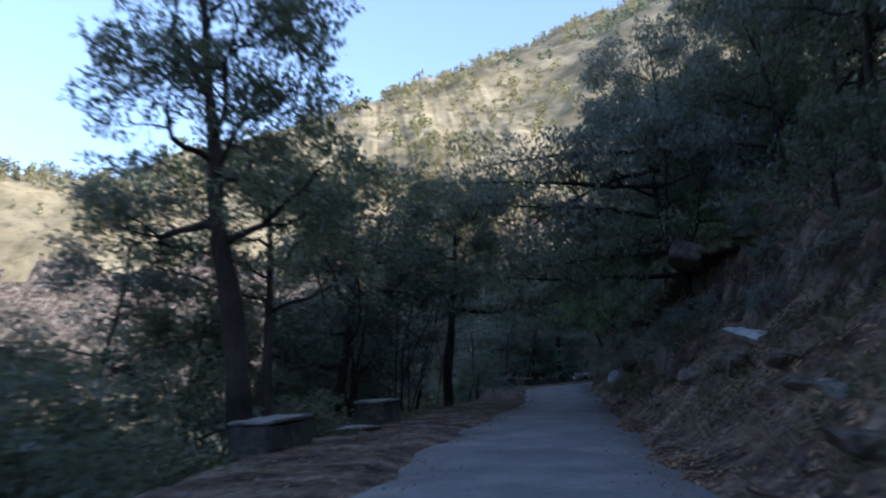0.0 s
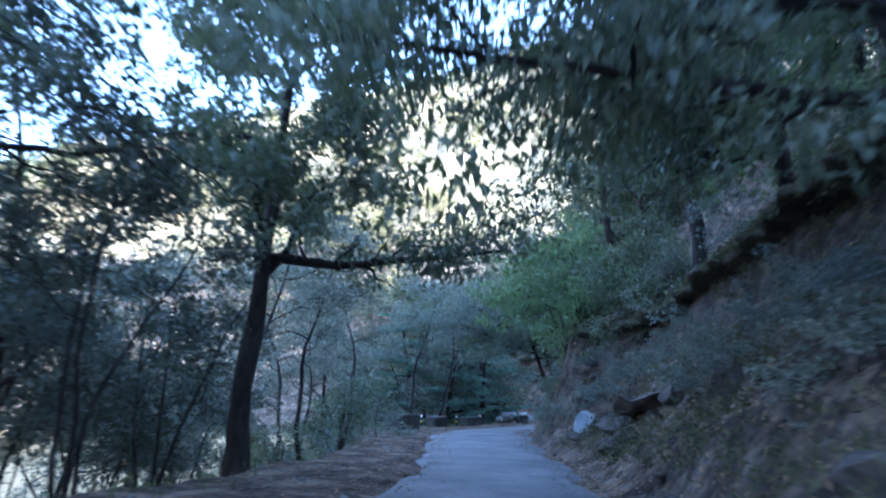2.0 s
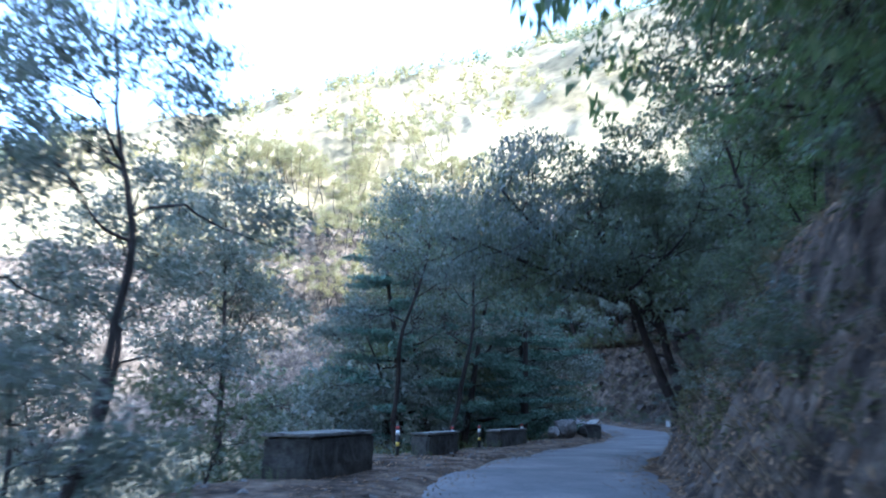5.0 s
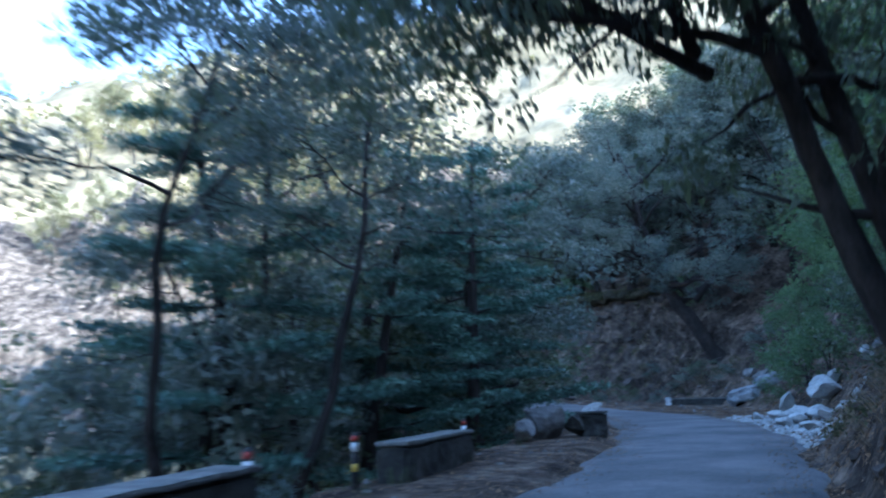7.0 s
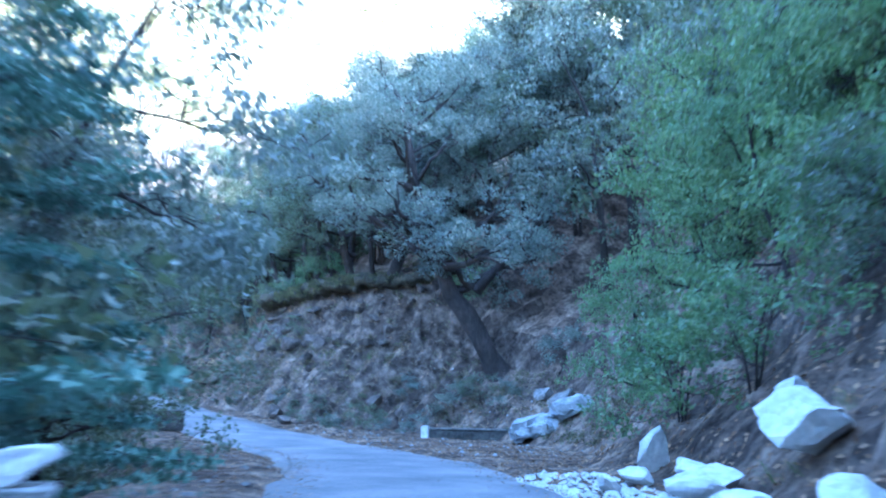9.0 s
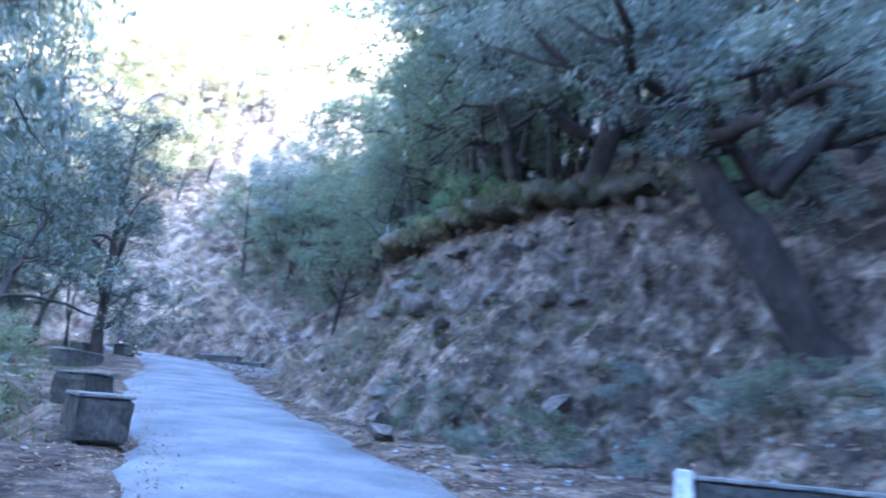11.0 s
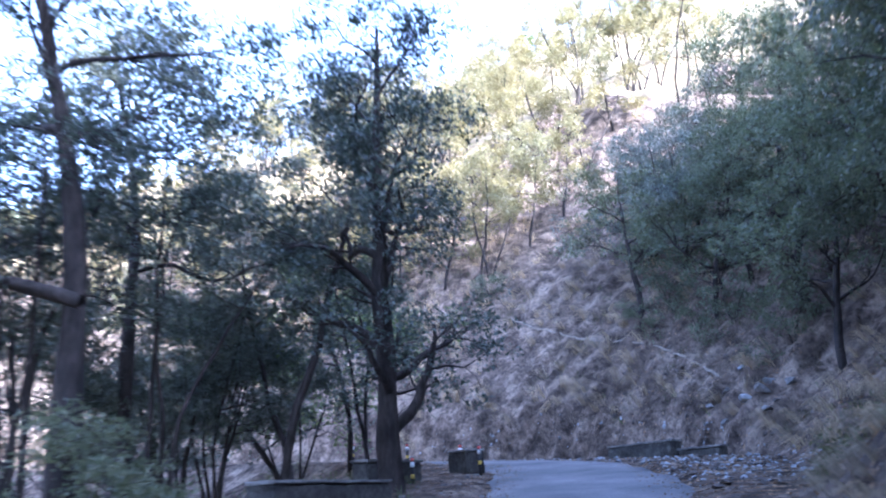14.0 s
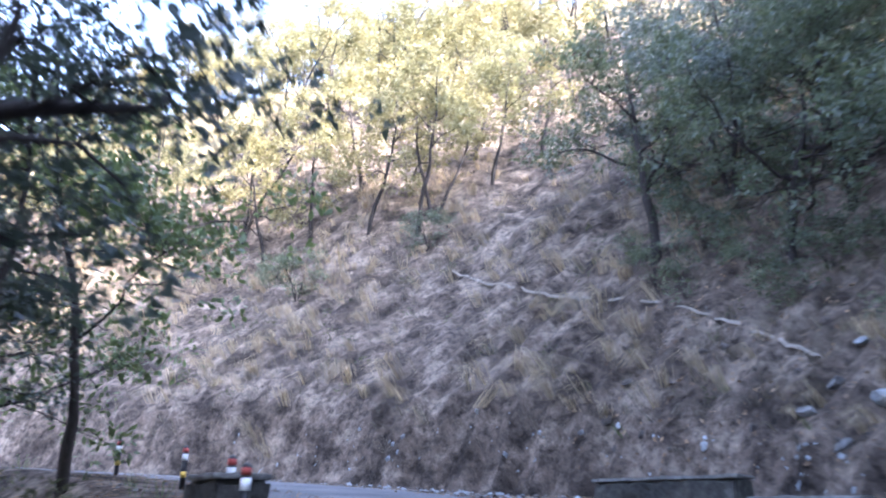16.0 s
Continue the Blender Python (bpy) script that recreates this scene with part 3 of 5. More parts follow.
parapet((23.3, 84.3), (24.1, 84.2), 0.8, 0.74, 13, "broken dark parapet stump at the bend")
boulder(33, 23.75, 84.25, (0.42, 0.28, 0.17), 20, WHITE_ROCK, "white stone lying on the parapet stump", 0.15, (0, -14), z=place_z(24.0, 84.3) + 0.66, name="stone", category="stone")
boulder(34, 23.1, 84.2, (0.5, 0.45, 0.42), 10, STONE, "dark mossy boulder beside the parapet stump", 0.25)
# part 3: valley side
parapet((28.2, 119.6), (28.7, 121.6), 0.9, 0.82, 17, "squat slanting dark stone parapet on the verge")
parapet((30.0, 112.6), (29.2, 116.2), 0.95, 0.78, 19)
parapet((24.9, 136.4), (26.0, 140.4), 0.75, 0.75, 21)
parapet((24.4, 143.4), (25.4, 145.6), 0.7, 0.75, 23)
parapet((26.05, 148.6), (26.9, 147.7), 0.7, 0.70, 25)
for px, py, tl in ((27.1, 147.35, 1.0), (26.1, 149.0, 1.0), (25.6, 144.7, 0.9), (22.8, 153.6, 0.95), (19.3, 156.6, 0.95)):
    guard_post(px, py, tl)
# uphill side: culvert heads
parapet((40.7, 110.0), (43.9, 107.6), 0.55, 0.5, 27, "low dark culvert wall with a whitewashed end")
parapet((31.0, 156.4), (33.6, 154.3), 0.6, 0.55, 29, "low dark dry-stone wall on the outer bend")
parapet((33.7, 154.2), (35.2, 153.0), 0.5, 0.3, 30, "low tumbled dry-stone wall among rubble")
bm = rough_box(0.35, 0.6, 0.62, 88, 0.04, 0.02)
endpost = part("wall_end", bm, WHITE_PAINT)
endpost.matrix_basis = pose(40.55, 110.15, place_z(40.55, 110.15) - 0.1, 0, 0, -37)
tagged(endpost, "whitewashed end block of the culvert wall", "wall block")

# pale slabs and boulders on the bank
boulder(41, 6.7, 16.0, (1.4, 0.6, 0.24), -60, PALE_ROCK, "long pale rock slab sticking out of the brown bank", 0.1, (12, 18))
boulder(42, 12.0, 42.4, (0.95, 0.45, 0.36), 60, PALE_ROCK, "pale pointed rock slab at the foot of the bank", 0.3, (0, -25))
boulder(43, 11.2, 37.4, (1.0, 0.75, 0.28), 70, EARTH_ROCK, "earth-stained ledge of rock over a dark hollow in the bank", 0.1, (0, 10), z=1.2)
boulder(44, 11.1, 35.9, (0.9, 0.8, 0.3), 60, EARTH_ROCK, "earth-stained ledge of rock over a dark hollow in the bank", 0.1, (0, 6), z=1.25)
boulder(49, 11.5, 38.9, (0.7, 0.6, 0.4), 20, EARTH_ROCK, "earth-stained rock beside a dark hollow in the bank", 0.4)
boulder(50, 10.9, 34.4, (0.6, 0.55, 0.45), 110, EARTH_ROCK, "earth-stained rock beside a dark hollow in the bank", 0.4)
boulder(45, 6.5, 21.2, (0.6, 0.65, 0.85), 0, EARTH_ROCK, "grey angular boulder embedded in the bank", 0.45)
boulder(46, 6.1, 19.9, (0.4, 0.4, 0.45), 40, EARTH_ROCK, "grey angular boulder embedded in the bank", 0.4)
boulder(47, 8.6, 23.2, (1.5, 1.1, 0.8), 20, EARTH_ROCK, "large blue-grey rock jutting from the top of the bank", 0.1, z=4.5)
boulder(48, 2.9, 7.2, (0.3, 0.25, 0.2), 0, PALE_ROCK, "small pale stone at the foot of the bank", 0.3)
for k, (bx, by, sx, sy, sz, tilt) in enumerate([
    (34.7, 90.0, 0.45, 0.35, 0.62, 8), (32.9, 85.2, 0.85, 0.75, 0.62, 0), (33.9, 88.2, 0.9, 0.5, 0.3, 5), (33.0, 87.2, 0.8, 0.6, 0.35, -8), (32.2, 86.6, 0.5, 0.45, 0.3, 0),
    (31.3, 83.6, 0.8, 0.5, 0.35, 6), (30.7, 84.8, 0.5, 0.4, 0.25, 0), (31.6, 85.4, 0.6, 0.4, 0.28, -5), (33.8, 89.4, 0.4, 0.3, 0.25, 0), (30.2, 82.6, 0.45, 0.35, 0.2, 0),
    (33.6, 84.0, 0.5, 0.4, 0.35, 0), (34.2, 86.4, 0.55, 0.45, 0.4, 10), (32.4, 88.6, 0.35, 0.3, 0.2, 0), (29.9, 81.6, 0.35, 0.3, 0.2, 0)]):
    tagged(boulder(70 + k, bx, by, (sx, sy, sz), 37 * k, WHITE_ROCK, "fresh white broken rock fallen on the road's edge", 0.25, (tilt, 0), cuts=18), group="fallen white rocks")
boulder(90, 33.2, 82.6, (0.75, 0.6, 0.5), 20, ROCK, "blue-grey rock face showing in the bank", 0.5)
for k, (bx, by, ln, wd, hi, turn, tilt) in enumerate(((43.5, 105.4, 2.3, 1.5, 0.75, -48, (10, -12)), (44.0, 103.9, 1.6, 1.2, 0.7, -30, (-6, -16)))):
    ob = part("rock_slab", rough_box(ln, wd, hi, 92 + k, 0.14, 0.16, 0.2), PALE_ROCK)
    ob.matrix_basis = pose(bx, by, place_z(bx, by) - 0.12, tilt[0], tilt[1], turn)
    tagged(ob, "big pale blue-grey rock slab tilted beside the culvert", "rock", "culvert slabs")
boulder(94, 44.2, 104.9, (0.75, 0.7, 0.7), 0, ROCK, "rounded grey boulder on the gully bank", 0.3)
boulder(95, 45.0, 107.3, (0.55, 0.5, 0.4), 0, ROCK, "rounded grey boulder on the gully bank", 0.3)
for k, (bx, by, sz) in enumerate([(41.2, 121.0, 0.55), (41.4, 119.0, 0.45), (40.6, 116.2, 0.5), (41.9, 114.8, 0.5), (39.0, 122.6, 0.45), (38.6, 126.5, 0.5), (38.0, 128.2, 0.42), (37.2, 122.8, 0.38), (36.6, 119.7, 0.5), (36.9, 121.0, 0.55), (38.8, 124.8, 0.75), (39.2, 127.6, 0.6), (36.2, 117.2, 0.4), (35.9, 125.4, 0.3)]):
    tagged(boulder(110 + k, bx, by, (sz * 1.6, sz * 1.2, sz * 1.1), 53 * k, EARTH_ROCK, "weathered rock bedded in the bank", 0.5, (0, 10), detail=2), group="bank rocks")
for k, (bx, by, sz) in enumerate([(36.6, 155.3, 0.6), (37.1, 154.7, 0.7), (36.0, 156.4, 0.5), (37.6, 155.6, 0.6), (35.6, 155.0, 0.4), (38.2, 154.4, 0.55), (36.8, 157.0, 0.4), (37.0, 153.6, 0.5), (35.2, 155.8, 0.35)]):
    tagged(boulder(130 + k, bx, by, (sz * 0.8, sz * 0.65, sz * 0.4), 41 * k, ROCK if k % 3 else PALE_ROCK, "grey stone in the dry gully above the wall", 0.55, (0, 12), detail=2), group="gully stones")


# ---- scatter on the ground ----
# rocks bedded in the bank of the first straight
for k in range(22):
    rs, rd = rng.uniform(66, 112), rng.uniform(2.7, 4.6)
    bx, by = at_road(rs, rd)
    sz = rng.uniform(0.22, 0.55)
    tagged(boulder(160 + k, bx, by, (sz * 1.4, sz, sz * 0.8), 71 * k, EARTH_ROCK, "weathered rock bedded in the bank", 0.45, (0, 12), detail=2), group="bank rocks")
for k, (bx, by, sz, dn) in enumerate([(40.6, 121.2, 0.8, 0.6), (41.4, 119.6, 0.65, 0.6), (39.8, 124.0, 0.75, 0.6), (42.6, 118.6, 0.7, 0.6), (39.3, 127.2, 0.6, 0.6), (39.0, 121.8, 0.45, 0.6), (38.7, 130.2, 0.6, 0.6), (39.6, 125.6, 0.5, 0.6), (40.0, 122.6, 0.6, 0.6), (44.0, 117.6, 0.6, 0.6), (38.2, 125.0, 0.4, 0.6)]):
    tagged(boulder(190 + k, bx, by, (sz * 1.3, sz * 0.9, sz), 47 * k, EARTH_ROCK, "angular rock block bedded under the turf lip", dn + 0.12, (14, -9), detail=2, cuts=24), group="lip rocks")


def strewn(name, count, inside, make, mat, label, category, seed, clumpy=False, flat=False, edge=0):
    """One object of many little pieces laid on the land. inside: s and d ranges."""
    r = np.random.RandomState(seed)
    s = r.uniform(inside[0], inside[1], count)
    d = inside[2] + (inside[3] - inside[2]) * r.uniform(0, 1, count) ** inside[4]
    if edge:
        d = np.interp(s, EDGES[:, 0], EDGES[:, edge]) + r.normal(0, 0.45, count)
    cx, cy, cz, tx, ty = (np.interp(s, ALONG, v) for v in (LINE[:, 0], LINE[:, 1], LINE[:, 2], TANG[:, 0], TANG[:, 1]))
    x, y = cx + ty * d, cy - tx * d
    if flat:
        keep = d < np.interp(s, BANK[:, 0], BANK[:, 1]) + 0.5
        x, y = x[keep], y[keep]
    if clumpy:
        keep = (d < 0) | (d > np.interp(s, BANK[:, 0], BANK[:, 1]) + 0.25)
        keep &= wavy(x * 2.6, y * 2.6, seed, 5) + r.uniform(-0.5, 0.5, count) > 0
        x, y = x[keep], y[keep]
    z = land = height(x, y)
    if edge:
        z = np.maximum(z, cz + np.where(np.abs(d) < np.abs(np.interp(s, EDGES[:, 0], EDGES[:, edge])) - 0.05, 0.012, -0.1))
    e = 0.15
    nx_, ny_ = -(height(x + e, y) - land) / e, -(height(x, y + e) - land) / e
    up = np.stack([nx_, ny_, np.ones_like(nx_)], 1)
    up /= np.linalg.norm(up, axis=1)[:, None]
    V, F = make(np.stack([x, y, z], 1), up, r)
    return tagged(mesh_ob(name, V, F, mat), label, category, kind="stuff")


def pebbles(lo, hi):
    shape = np.array([(1, 0, 0), (0, 1, 0.1), (-1, 0, 0), (0, -1, 0.1), (0.15, 0, 0.75), (0.65, 0.65, 0.4), (-0.65, -0.6, 0.45), (0, 0, -0.5)])
    fc = np.array([(0, 5, 4), (5, 1, 4), (1, 2, 4), (2, 6, 4), (6, 3, 4), (3, 0, 4), (0, 1, 5), (2, 3, 6), (1, 0, 7), (2, 1, 7), (3, 2, 7), (0, 3, 7)])

    def make(p, up, r):
        n = len(p)
        sz = lo * (hi / lo) ** (r.uniform(0, 1, n) ** 2.2)
        a = r.normal(size=(n, 3))
        a -= up * (a * up).sum(1)[:, None]
        a /= np.linalg.norm(a, axis=1)[:, None]
        b = np.cross(up, a)
        loc = shape[None] * r.uniform(0.65, 1.35, (n, 8, 3)) * sz[:, None, None]
        V = p[:, None] + loc[..., :1] * a[:, None] + loc[..., 1:2] * b[:, None] + loc[..., 2:] * up[:, None]
        return V.reshape(-1, 3), (fc[None] + 8 * np.arange(n)[:, None, None]).reshape(-1, 3)

    return make


def litter(size):
    def make(p, up, r):
        n = len(p)
        a = r.normal(size=(n, 3))
        a -= up * (a * up).sum(1)[:, None] * 0.85
        a /= np.linalg.norm(a, axis=1)[:, None]
        b = np.cross(up, a)
        ln = size * r.uniform(0.6, 1.5, n)[:, None]
        c = p + up * 0.015
        V = np.stack([c - a * ln, c + b * ln * 0.5 + up * ln * 0.15, c + a * ln, c - b * ln * 0.5 + up * ln * 0.1], 1)
        return V.reshape(-1, 3), np.arange(4 * n).reshape(-1, 4)

    return make


def tufts(blades, tall, wide, flop):
    def make(p, up, r):
        n = len(p)
        q = np.repeat(p, blades, 0)
        u = np.repeat(up, blades, 0)
        m = len(q)
        big = np.repeat(r.uniform(0.5, 1.3, n), blades)[:, None]
        an = r.uniform(0, 6.28, m)
        out = np.stack([np.cos(an), np.sin(an), np.zeros(m)], 1)
        root = q + out * r.uniform(0, wide, m)[:, None] * big - u * 0.03
        out = out * 0.75 + u * np.array([1, 1, 0.0]) * 1.6
        out /= np.linalg.norm(out, axis=1)[:, None] + 1e-6
        h = tall * r.uniform(0.6, 1.2, m)[:, None] * big
        down = u * np.array([1, 1, 0.0])
        mid = root + (np.array([0, 0, 1.0]) + out * 0.35 + down * 0.5) * h * 0.6
        tip = mid + (out * 0.5 + down * flop + np.array([0, 0, 0.35 - flop * 0.8])) * h * 0.6
        sd = np.stack([-np.sin(an), np.cos(an), np.zeros(m)], 1) * np.minimum(h * 0.02, 0.0065)
        V = np.stack([root - sd, root + sd, mid + sd * 0.8, tip, mid - sd * 0.8], 1).reshape(-1, 3)
        k = 5 * np.arange(m)[:, None]
        F = [tuple(f) for f in np.concatenate([k + 0, k + 1, k + 2, k + 4], 1)]
        return V, F + [tuple(f) for f in np.concatenate([k + 4, k + 2, k + 3], 1)]

    return make


strewn("stones", 1400, (58, 150, 2.3, 7, 1.1), pebbles(0.03, 0.16), EARTH_ROCK, "small grey stones strewn over the bank", "stones", 1)
strewn("stones", 1800, (180, 226, 2.4, 11, 1.0), pebbles(0.03, 0.17), EARTH_ROCK, "small grey stones strewn over the bank", "stones", 2)
strewn("rubble", 1500, (147, 162, 2.6, 4.4, 1.5), pebbles(0.025, 0.14), WHITE_ROCK, "white broken rubble spilled at the road's edge", "rubble", 3)
strewn("rubble", 500, (168, 184, 2.6, 12, 1.0), pebbles(0.02, 0.09), PALE_ROCK, "pale gravel and stones in the gully mouth", "rubble", 4)
strewn("rubble", 2600, (210, 236, 2.3, 9, 1.0), pebbles(0.025, 0.12), PALE_ROCK, "pale stones strewn above the outer bend", "rubble", 5, flat=True)
strewn("stones", 1500, (60, 230, -6, -2.0, 1.0), pebbles(0.02, 0.10), ROCK, "loose stones along the verge", "stones", 6)
strewn("dead_leaves", 26000, (58, 150, 1.9, 8, 1.3), litter(0.06), DEAD_LEAF, "dry brown fallen leaves on the bank", "leaf litter", 7)
strewn("dead_leaves", 26000, (150, 226, 2.2, 12, 1.2), litter(0.065), DEAD_LEAF, "dry brown fallen leaves on the bank", "leaf litter", 8)
strewn("dead_leaves", 18000, (58, 232, -6.5, -1.5, 0.9), litter(0.05), DEAD_LEAF, "dry brown fallen leaves on the verge", "leaf litter", 9)
strewn("dry_grass", 5000, (214, 262, 3.0, 27, 1.0), tufts(9, 0.6, 0.25, 0.95), STRAW_DARK, "tufts of dull dry grass on the steep slope", "dry grass", 10, True)
strewn("dry_grass", 2000, (214, 258, 3.0, 22, 1.0), tufts(26, 0.85, 0.3, 1.35), STRAW, "pale tussocks of dry grass drooping on the steep slope", "dry grass", 15, True)
strewn("dry_grass", 1500, (180, 214, 3.0, 12, 1.0), tufts(30, 0.42, 0.22, 1.2), STRAW_DARK, "drooping tussocks of dry grass on the bank", "dry grass", 16, True)
strewn("dry_grass", 4200, (166, 226, 3.2, 13, 1.0), tufts(10, 0.36, 0.16, 0.9), STRAW_DARK, "tufts of dull dry grass on the bank", "dry grass", 11, True)
strewn("dry_grass", 3600, (58, 150, 2.7, 8, 1.0), tufts(14, 0.36, 0.18, 1.0), STRAW_DARK, "tufts of dull dry grass on the bank", "dry grass", 12, True)
strewn("weeds", 900, (60, 250, -9, -4.2, 1.0), tufts(10, 0.45, 0.2, 0.5), WEED, "green weeds along the edge of the drop", "weeds", 13, True)
strewn("weeds", 1400, (60, 226, 3.2, 12, 1.0), tufts(10, 0.4, 0.2, 0.6), WEED, "green weeds growing on the bank", "weeds", 14, True)



def clumps(per, wide, leaf):
    """Low cushions of small leaves."""
    def make(p, up, r):
        n = len(p)
        big = r.uniform(0.35, 1.2, n) * wide
        q = np.repeat(p + up * (big * 0.25)[:, None], per, 0)
        g = r.normal(size=(len(q), 3))
        g /= np.linalg.norm(g, axis=1)[:, None]
        q = q + g * (np.repeat(big, per) * r.uniform(0.2, 1, len(q)) ** 0.5)[:, None] * np.array([1, 1, 0.7])
        a, b = r.normal(size=(len(q), 3)) + g, r.normal(size=(len(q), 3))
        a *= leaf * r.uniform(0.6, 1.4, len(q))[:, None] / np.linalg.norm(a, axis=1)[:, None]
        b *= leaf * 0.3 / np.linalg.norm(b, axis=1)[:, None]
        return np.stack([q - b, q + b, q + a], 1).reshape(-1, 3), np.arange(3 * len(q)).reshape(-1, 3)

    return make


strewn("undergrowth", 2400, (60, 146, 3.0, 8, 1.0), clumps(34, 0.42, 0.12), LEAF_DULL, "low dull green plants and brambles on the bank", "undergrowth", 21, True)
strewn("undergrowth", 2000, (168, 216, 4.0, 13, 1.0), clumps(34, 0.42, 0.12), LEAF_DULL, "low dull green plants and brambles on the bank", "undergrowth", 22, True)
strewn("undergrowth", 500, (214, 262, 4, 26, 1.0), clumps(34, 0.4, 0.12), LEAF_DULL, "low dull plants among the dry grass", "undergrowth", 23, True)
strewn("undergrowth", 700, (62, 236, -9, -5.0, 1.0), clumps(34, 0.5, 0.12), LEAF_DULL, "low dull green plants along the edge of the drop", "undergrowth", 24, True)
for k, side in ((1, "valley"), (2, "hill")):
    strewn("gravel", 6000, (62, 238, 0, 1, 1.0), pebbles(0.006, 0.035), DUST, "loose gravel and dirt along the %s edge of the asphalt" % side, "gravel", 40 + k, edge=k)
    strewn("dead_leaves", 9000, (62, 238, 0, 1, 1.0), litter(0.034), DEAD_LEAF, "dry leaves blown along the %s edge of the asphalt" % side, "leaf litter", 44 + k, edge=k)


def trodden(pts, half, seed):
    """A narrow uneven ribbon of bare trodden earth lying on the slope."""
    r = np.random.RandomState(seed)
    L = spline([(x, y, 0) for x, y in pts], 0.16)
    L[:, :2] += np.stack([np.convolve(r.normal(0, 0.1, len(L)), np.ones(40) / 40, "same") for _ in range(2)], 1)
    T = np.gradient(L[:, :2], axis=0)
    T /= np.linalg.norm(T, axis=1)[:, None]
    off = np.array([-1.0, -0.5, 0.0, 0.5, 1.0])
    w = half * (0.75 + 0.5 * r.uniform(0, 1, (len(L), 5)))
    X = L[:, :1] + T[:, 1:] * off * w
    Y = L[:, 1:2] - T[:, :1] * off * w
    Z = height(X, Y)
    pad = np.pad(Z.mean(1), 14, "edge")
    Z = 0.25 * Z + 0.75 * np.convolve(pad, np.ones(29) / 29, "valid")[:, None] + np.array([0.05, 0.10, 0.11, 0.10, 0.05])
    V = np.stack([X, Y, Z], -1).reshape(-1, 3)
    F = [(5 * k + c, 5 * k + c + 1, 5 * k + c + 6, 5 * k + c + 5) for k in range(len(L) - 1) for c in range(4)]
    return mesh_ob("footpath", V, F, DUST, smooth=True)


tagged(trodden([(24.1, 171.6), (27.0, 167.6), (29.3, 164.75), (31.3, 163.2), (33.0, 161.8), (34.3, 160.5), (35.3, 158.5), (35.9, 156.8)], 0.065, 1), "pale trodden footpath climbing across the dry slope", "footpath", kind="structure")


# ---- turf lips that hang over the bank ----
def turf_lip(line, depth, thick, seed, label):
    """A bulging edge of turf and roots; line: x, y, z along the lip, the open side to its left."""
    r = np.random.RandomState(seed)
    L = spline(line, 0.2)
    T = np.gradient(L, axis=0)
    T[:, 2] = 0
    T /= np.linalg.norm(T, axis=1)[:, None]
    O = np.stack([-T[:, 1], T[:, 0], 0 * T[:, 0]], 1)
    prof = [(-1.8, -0.1), (-1.0, 0.10), (-0.4, 0.16), (0.2, 0.10), (0.62, -0.08), (0.78, -0.34), (0.66, -0.6), (0.1, -0.72), (-0.9, -0.8)]
    V, F = [], []
    for k in range(len(L)):
        ph = 0.9 * noise.noise(Vector((k * 0.09, seed, 0.3))) + 0.8 * noise.noise(Vector((k * 0.3, seed, 7.3)))
        for c, (a, b) in enumerate(prof):
            j = 0.42 * noise.noise(Vector((k * 0.55, c * 1.3, seed)))
            V.append(L[k] + O[k] * depth * (a + (0.6 * ph + j if -0.6 < a else 0)) + np.array([0, 0, thick * (b + j * 0.9 + 0.45 * ph)]))
    w = len(prof)
    for k in range(len(L) - 1):
        for c in range(w - 1):
            a = k * w + c
            F.append((a, a + w, a + w + 1, a + 1))
    root = new("turf_lip")
    mesh_ob("sod", V, F, SOD, root, smooth=True)
    # hanging roots and grass
    n = len(L) * 110
    k = r.randint(0, len(L), n)
    a = r.uniform(-1.2, 0.75, n)
    p = L[k] + O[k] * (depth * a)[:, None] + np.array([0, 0, 1.0]) * (thick * r.uniform(-0.45, 0.3, n))[:, None] + T[k] * r.uniform(-0.2, 0.2, n)[:, None]
    ln = r.uniform(0.12, 0.6, n)[:, None] * thick
    out = O[k] * r.uniform(0.2, 1.0, n)[:, None] + T[k] * r.uniform(-0.3, 0.3, n)[:, None]
    tip = p + out * ln + np.array([0, 0, -1.0]) * ln * r.uniform(-0.4, 1.0, n)[:, None]
    sd = T[k] * 0.006
    V = np.stack([p - sd, p + sd, p + out * ln * 0.8 - np.array([0, 0, 0.25]) * ln + sd, tip], 1).reshape(-1, 3)
    mesh_ob("hanging_grass", V, np.arange(4 * n).reshape(-1, 4), LEAF_DULL, root, "dry grass and roots hanging from the sod")
    return tagged(root, label, "turf edge")


# broken rock under the lip of the jutting bank
LIP = spline([(44.6, 118.4, 9.0), (41.7, 120.5, 9.0), (40.8, 123.4, 9.1), (39.9, 127.5, 8.85), (39.2, 131.0, 8.8)], 0.4)
for k in range(44):
    at = LIP[rng.randrange(len(LIP))]
    bx, by, drop = at[0], at[1], rng.uniform(0.9, 4.2)
    while place_z(bx, by) > at[2] - drop and bx > 35:
        bx, by = bx - 0.14, by - 0.05
    sz = rng.uniform(0.22, 0.6)
    tagged(boulder(230 + k, bx + 0.15, by + 0.1, (sz * 1.3, sz, sz * 0.6), rng.uniform(0, 360), EARTH_ROCK, "angular broken rock bedded under the turf lip", 0.55, (rng.uniform(-20, 20), rng.uniform(-25, 5)), detail=2, cuts=22), group="lip rocks")


